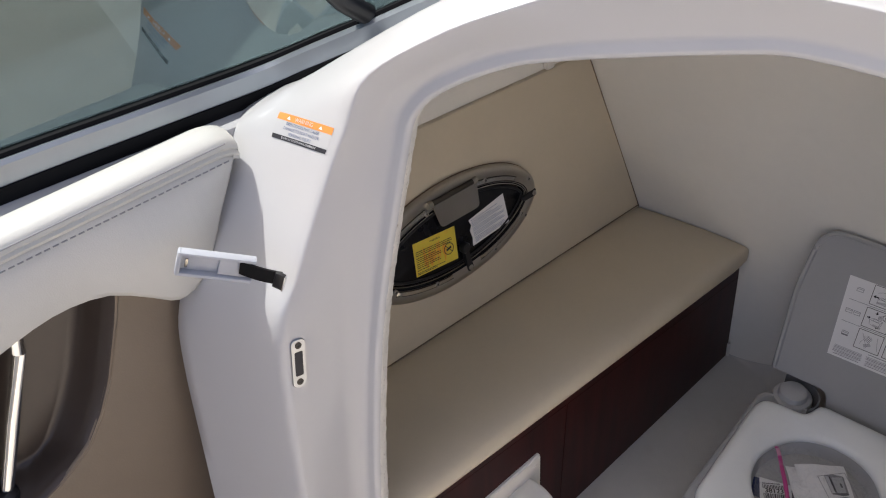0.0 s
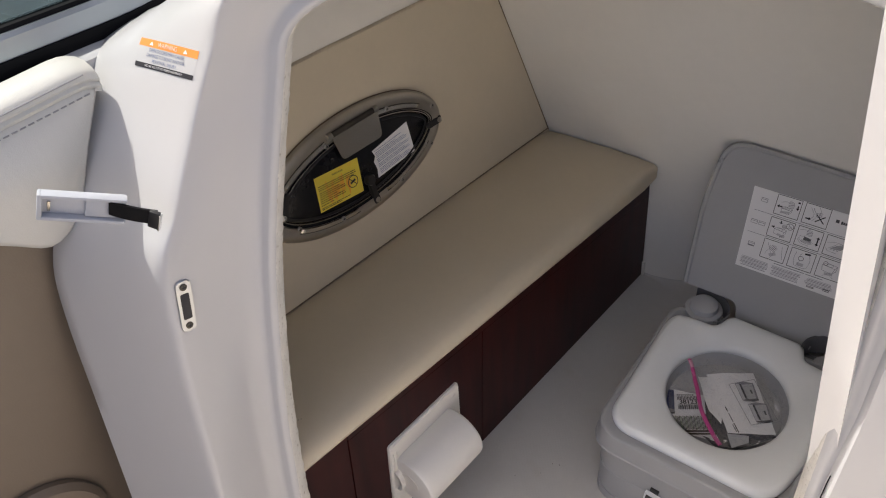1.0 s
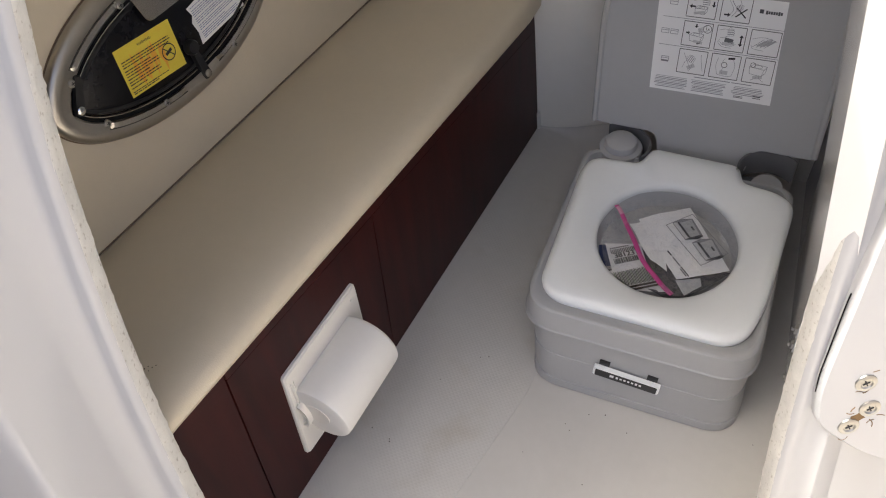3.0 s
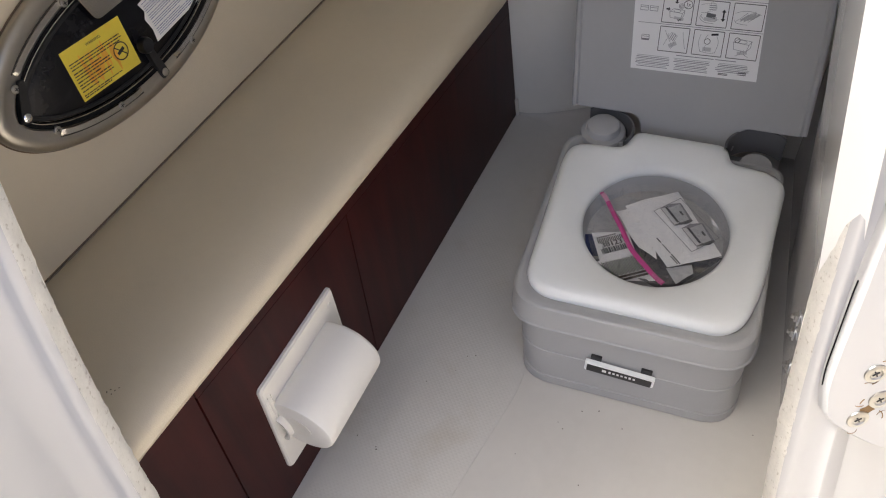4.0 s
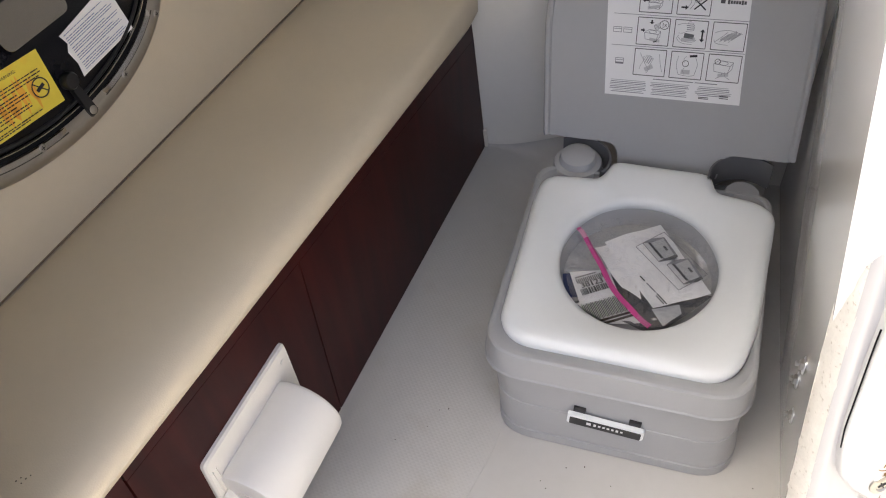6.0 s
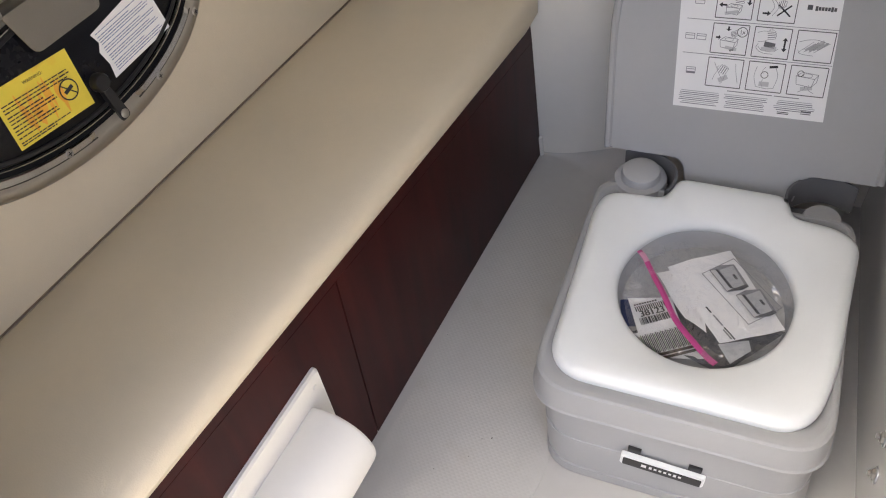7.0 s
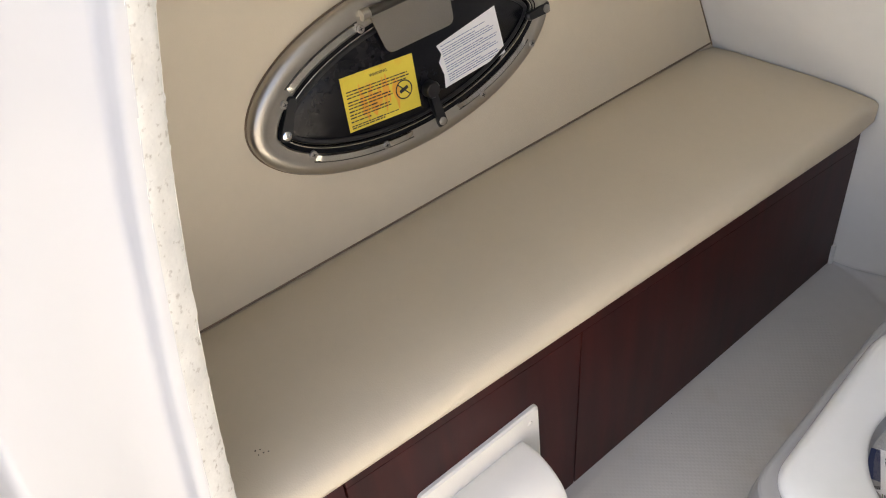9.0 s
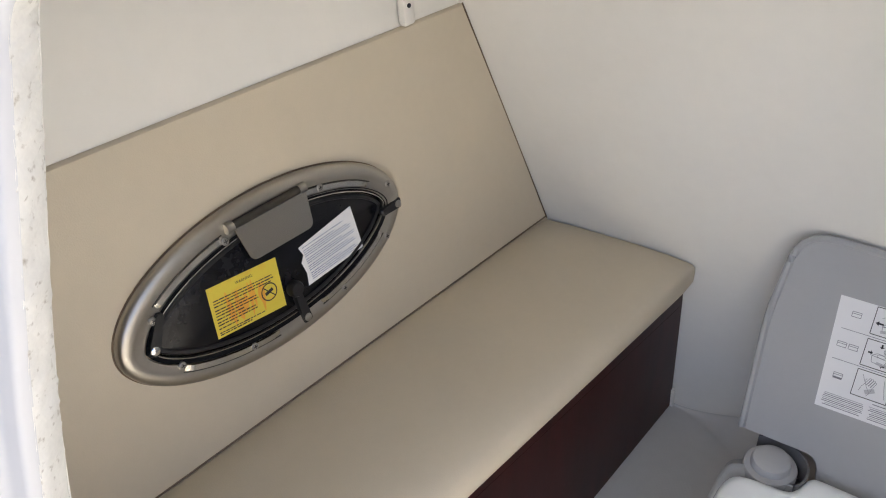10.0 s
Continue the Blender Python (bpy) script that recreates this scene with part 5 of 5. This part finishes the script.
def build_sticker():
    """Door warning beside the doorway."""
    a, b, c, d = (Vector(p) for p in ((-0.1115, -0.2850, 1.0264), (-0.0194, -0.2795, 1.0396), (-0.0230, -0.2938, 1.0142), (-0.1051, -0.3055, 1.0076)))
    st = thing("warning_sticker", "clear warning sticker with orange and black bands on white gelcoat", "sticker")
    # the label follows the moulding under it
    nrm = Vector((.42, -.55, .72)).normalized()
    W, H = (b - a).length, (d - a).length
    tree = BVHTree.FromPolygons([v.co.copy() for v in wall_entry.data.vertices], [tuple(p.vertices) for p in wall_entry.data.polygons])

    def lay(x, y, lift):
        u, v = x / W, y / H
        p = (d * (1 - u) + c * u) * (1 - v) + (a * (1 - u) + b * u) * v
        hit = tree.ray_cast(p + nrm * .05, -nrm)
        q, n_ = (hit[0], hit[1]) if hit[0] is not None else (p, nrm)
        return q + (n_ if n_.dot(nrm) > 0 else -n_) * lift

    def patch(name, x0, x1, y0, y1, lift, mat, parent, label="", n=10):
        bm = bmesh.new()
        loft(bm, [[lay(x, y, lift) for x in np.linspace(x0, x1, n)] for y in np.linspace(y0, y1, n)])
        ob = part(name, bm, mat, parent, label)
        return ob
    base = patch("backing", 0, W, 0, H, .0002, GEL, st)
    patch("band", 0, W, H * .73, H, .0004, LABEL_ORANGE, base, "orange band")
    patch("band", 0, W, 0, H * .165, .0004, INK, base, "black band")

    def text(s, size, y, mat, x=W / 2):
        ob = words("text", s, size, mat, base, Matrix())
        for v in ob.data.vertices:
            v.co = lay(x + v.co.x, H * y + v.co.y, .0007)
    text("WARNING", H * .22, .86, LABEL)
    text("OPEN DOORS MAY CAUSE", H * .165, .63, INK_BLUE)
    text("DAMAGE TO BOAT AND/OR", H * .165, .45, INK_BLUE)
    text("PERSONAL INJURY", H * .165, .27, INK_BLUE)
    text("SECURE ALL DOORS WHEN UNDERWAY", H * .115, .085, LABEL)
    for x in (.22, .80):
        bm = bmesh.new()
        bm.faces.new([bm.verts.new(lay(W * x + i, H * j, .0007)) for i, j in ((-.003, .80), (.003, .80), (0, .93))])
        part("triangle", bm, LABEL, base, smooth=0)


build_sticker()


def build_striker():
    s = thing("striker_plate", "stainless latch striker plate screwed to the doorway", "latch plate")
    top, foot = Vector((-.0083, -.3852, .8154)), Vector((-.0036, -.3959, .7677))
    tree = BVHTree.FromPolygons([v.co.copy() for v in wall_entry.data.vertices], [tuple(p.vertices) for p in wall_entry.data.polygons])
    o, nrm = tree.find_nearest((top + foot) / 2)[:2]
    if nrm.dot(Vector((.6, -.5, .4))) < 0:
        nrm = -nrm
    up = top - foot
    up = (up - nrm * up.dot(nrm)).normalized()
    ex = up.cross(nrm)
    o = o + nrm * .0006
    m = Matrix(((ex.x, up.x, nrm.x, o.x), (ex.y, up.y, nrm.y, o.y), (ex.z, up.z, nrm.z, o.z), (0, 0, 0, 1)))
    bm = bmesh.new()
    plate(bm, rounded([(-.0088, -.032), (.0088, -.032), (.0088, .032), (-.0088, .032)], .0075), .0022, m, .0008)
    part("plate", bm, PLATE, s)
    bm = bmesh.new()
    plate(bm, rounded([(-.0050, -.016), (.0050, -.016), (.0050, .016), (-.0050, .016)], .002), .0006, m @ Matrix.Translation((0, 0, .002)))
    part("slot", bm, INK, s)
    for y in (-.0242, .0242):
        bm = bmesh.new()
        lathe(bm, [(.0042, .002), (.0042, .0030), (.002, .0036)], 14, m @ Matrix.Translation((0, y, 0)))
        sc = part("screw", bm, BEAD, s)
        bm = bmesh.new()
        quad(bm, .005, .0009, 0, y, .0036, m), quad(bm, .0009, .005, 0, y, .0036, m)
        part("cross_slot", bm, INK, sc, smooth=0)


build_striker()


def build_hold_back():
    """Pale door hold-back on a short black strap."""
    h = thing("door_hold_back", "pale grey plastic door catch on a black webbing strap", "door catch")
    anchor = Vector((-.022, -.376, .899))
    near = Vector((-.038, -.396, .917))
    far = Vector((-.072, -.452, .944))
    bm = bmesh.new()
    side = Vector((.25, .2, .95)).normalized()
    rows = []
    for i in range(8):
        f = i / 7
        p = anchor.lerp(near.lerp(far, .16) + Vector((.003, -.004, .004)), f) + Vector((.0016, -.0024, .001)) * math.sin(f * math.pi)
        rows.append([p - side * .009, p + side * .009])
    loft(bm, rows)
    ret = bmesh.ops.extrude_face_region(bm, geom=bm.faces[:])
    bmesh.ops.translate(bm, vec=(.0032, -.0032, .002), verts=[g for g in ret["geom"] if isinstance(g, bmesh.types.BMVert)])
    part("strap", bm, RUBBER, h)
    m = frame_of(anchor + Vector((.003, -.004, .002)), Vector((.75, .45, -.35)), side)
    bm = bmesh.new()
    box(bm, (0, 0, .002), (.012, .022, .005), .0015, m)
    buckle = part("anchor", bm, BLACK, h)
    bm = bmesh.new()
    box(bm, (.006, 0, .003), (.002, .021, .006), .0007, m)
    part("pin", bm, CHROME, buckle, "bright metal pin")
    ax = (far - near)
    L = ax.length + .006
    m = frame_of(near, ax, side)
    if m.col[2].to_3d().dot(Vector((.6, -.5, .6))) < 0:
        m = frame_of(near, ax, -side)
    bm = bmesh.new()
    w = .0142
    box(bm, (L / 2, 0, 0), (L, 2 * w, .003), .001, m)
    part("tray", bm, CATCH, h)
    for y in (-w, w):
        bm = bmesh.new()
        box(bm, (L / 2, y, .004), (L, .0050, .010), .0020, m)
        part("side_rail", bm, CATCH, h)
    bm = bmesh.new()
    box(bm, (L, 0, .004), (.0050, 2 * w + .005, .010), .0020, m)
    part("end_rail", bm, CATCH, h)
    bm = bmesh.new()
    box(bm, (L - .008, .002, .0025), (.003, .012, .002), .0005, m)
    part("slot", bm, STEEL, h)
    bm = bmesh.new()
    box(bm, (.022, 0, .003), (.030, .022, .005), .0015, m)
    part("block", bm, CATCH, h)


build_hold_back()


def build_side_pocket():
    """Dark liner and grab rail in the cockpit side's recess."""
    p = thing("side_pocket", "dark brown moulded storage pocket under the bolster", "pocket")
    bm = bmesh.new()
    zs = list(np.linspace(.664, .70, 12)) + list(np.linspace(.71, .957, 26))
    rows = []
    for z in zs:
        e = pocket_edge(z)
        rows.append([Vector((side_x(y, z) + .0045, y, z)) for y in [e - d for d in (.001, .006, .012, .018, .024, .030, .036, .06, .10, .2, .5, 1.2)]])
    loft(bm, rows)
    part("liner", bm, DARK, p, smooth=60)
    bm = bmesh.new()
    tube(bm, [(-.1640, pocket_edge(z) + .001, z) for z in np.linspace(.664, .93, 40)], .0036, 8)
    part("lip", bm, BROWN, p, "rounded glossy lip")
    g = thing("grab_rail", "polished stainless grab rail", "rail")
    bm = bmesh.new()
    tube(bm, [(-.19, -.600, .93), (-.19, -.617, .85), (-.19, -.655, .77), (-.19, -.696, .685)], .0075, 14)
    part("bar", bm, CHROME, g)
    bm = bmesh.new()
    tube(bm, [(-.19, -.625, .93), (-.19, -.643, .85), (-.19, -.680, .77), (-.19, -.720, .685)], .0045, 12)
    part("bar", bm, CHROME, g)
    bm = bmesh.new()
    lathe(bm, [(.017, 0), (.017, .012), (.010, .018)], 20, Matrix.Translation((-.19, -.703, .668)))
    part("foot", bm, BLACK, g)


build_side_pocket()

# round moulding low on the cockpit side
sp = thing("speaker_ring", "brown round moulded ring on the cockpit side", "ring")
bm = bmesh.new()
rg_m = frame_of((-.164, -.633, .43), (0, 1, 0), (0, 0, 1))
lathe(bm, [(.100, 0), (.100, .008), (.092, .016), (.078, .016), (.070, .008), (.070, .001)], 48, rg_m, cap=False)
part("ring", bm, BROWN, sp)
bm = bmesh.new()
lathe(bm, [(.071, .002), (.04, .004), (.0, .006)], 40, rg_m)
part("grille", bm, BROWN, sp)

# fasteners inside the right-hand doorway edge
fs = thing("hinge_nuts", "bright hinge bolts through the cabin side", "fasteners")
for y, z in ((.112, .345), (.143, .273), (.141, .206)):
    mm = frame_of((right_x(y, z) - .0005, y, z), (0, -1, 0), (0, 0, 1))
    bm = bmesh.new()
    lathe(bm, [(.0095, 0), (.0095, .0012), (.0085, .0018), (.005, .0018)], 20, mm)
    bolt = part("washer", bm, PLATE, fs, "bright steel washer")
    bm = bmesh.new()
    lathe(bm, [(.0062, .0015), (.0062, .0045), (.0050, .0056), (.0030, .0058), (.0030, .0085), (.0018, .0092)], 6, mm)
    part("nut", bm, SCREW, fs)

# specks on the floor and the bench
dirt = thing("dirt_specks", "dark specks of dirt on the floor and bench", "dirt", kind="stuff")
bm = bmesh.new()
rs = random.Random(8)
bench_spots = [(-.048, -.284), (-.043, -.283), (-.044, -.288), (-.050, -.288), (-.041, -.279)]
spots = [(.337, .09), (.32, .052), (.574, .146), (.017, .25), (.138, .113), (.31, .06), (.40, .085), (.36, .10), (.25, .16)]
spots += [(rs.uniform(.03, .56), rs.uniform(-.15, .13)) for _ in range(9)]
for x, y in spots + bench_spots:
    r = rs.uniform(.0005, .0012)
    z0 = .4270 if x < 0 else .0008 if x < .22 else 0
    a = rs.uniform(0, 3.1)
    vs = [bm.verts.new((x + r * k * math.cos(a + t), y + r * math.sin(a + t) * 1.2, z0 + .0006)) for t, k in ((0, 1.6), (1.3, .7), (2.4, 1.2), (3.5, 1.5), (4.9, .6))]
    top = bm.verts.new((x, y, z0 + .0014))
    for i in range(5):
        bm.faces.new((vs[i], vs[(i + 1) % 5], top))
part("specks", bm, DIRT, dirt, smooth=0)
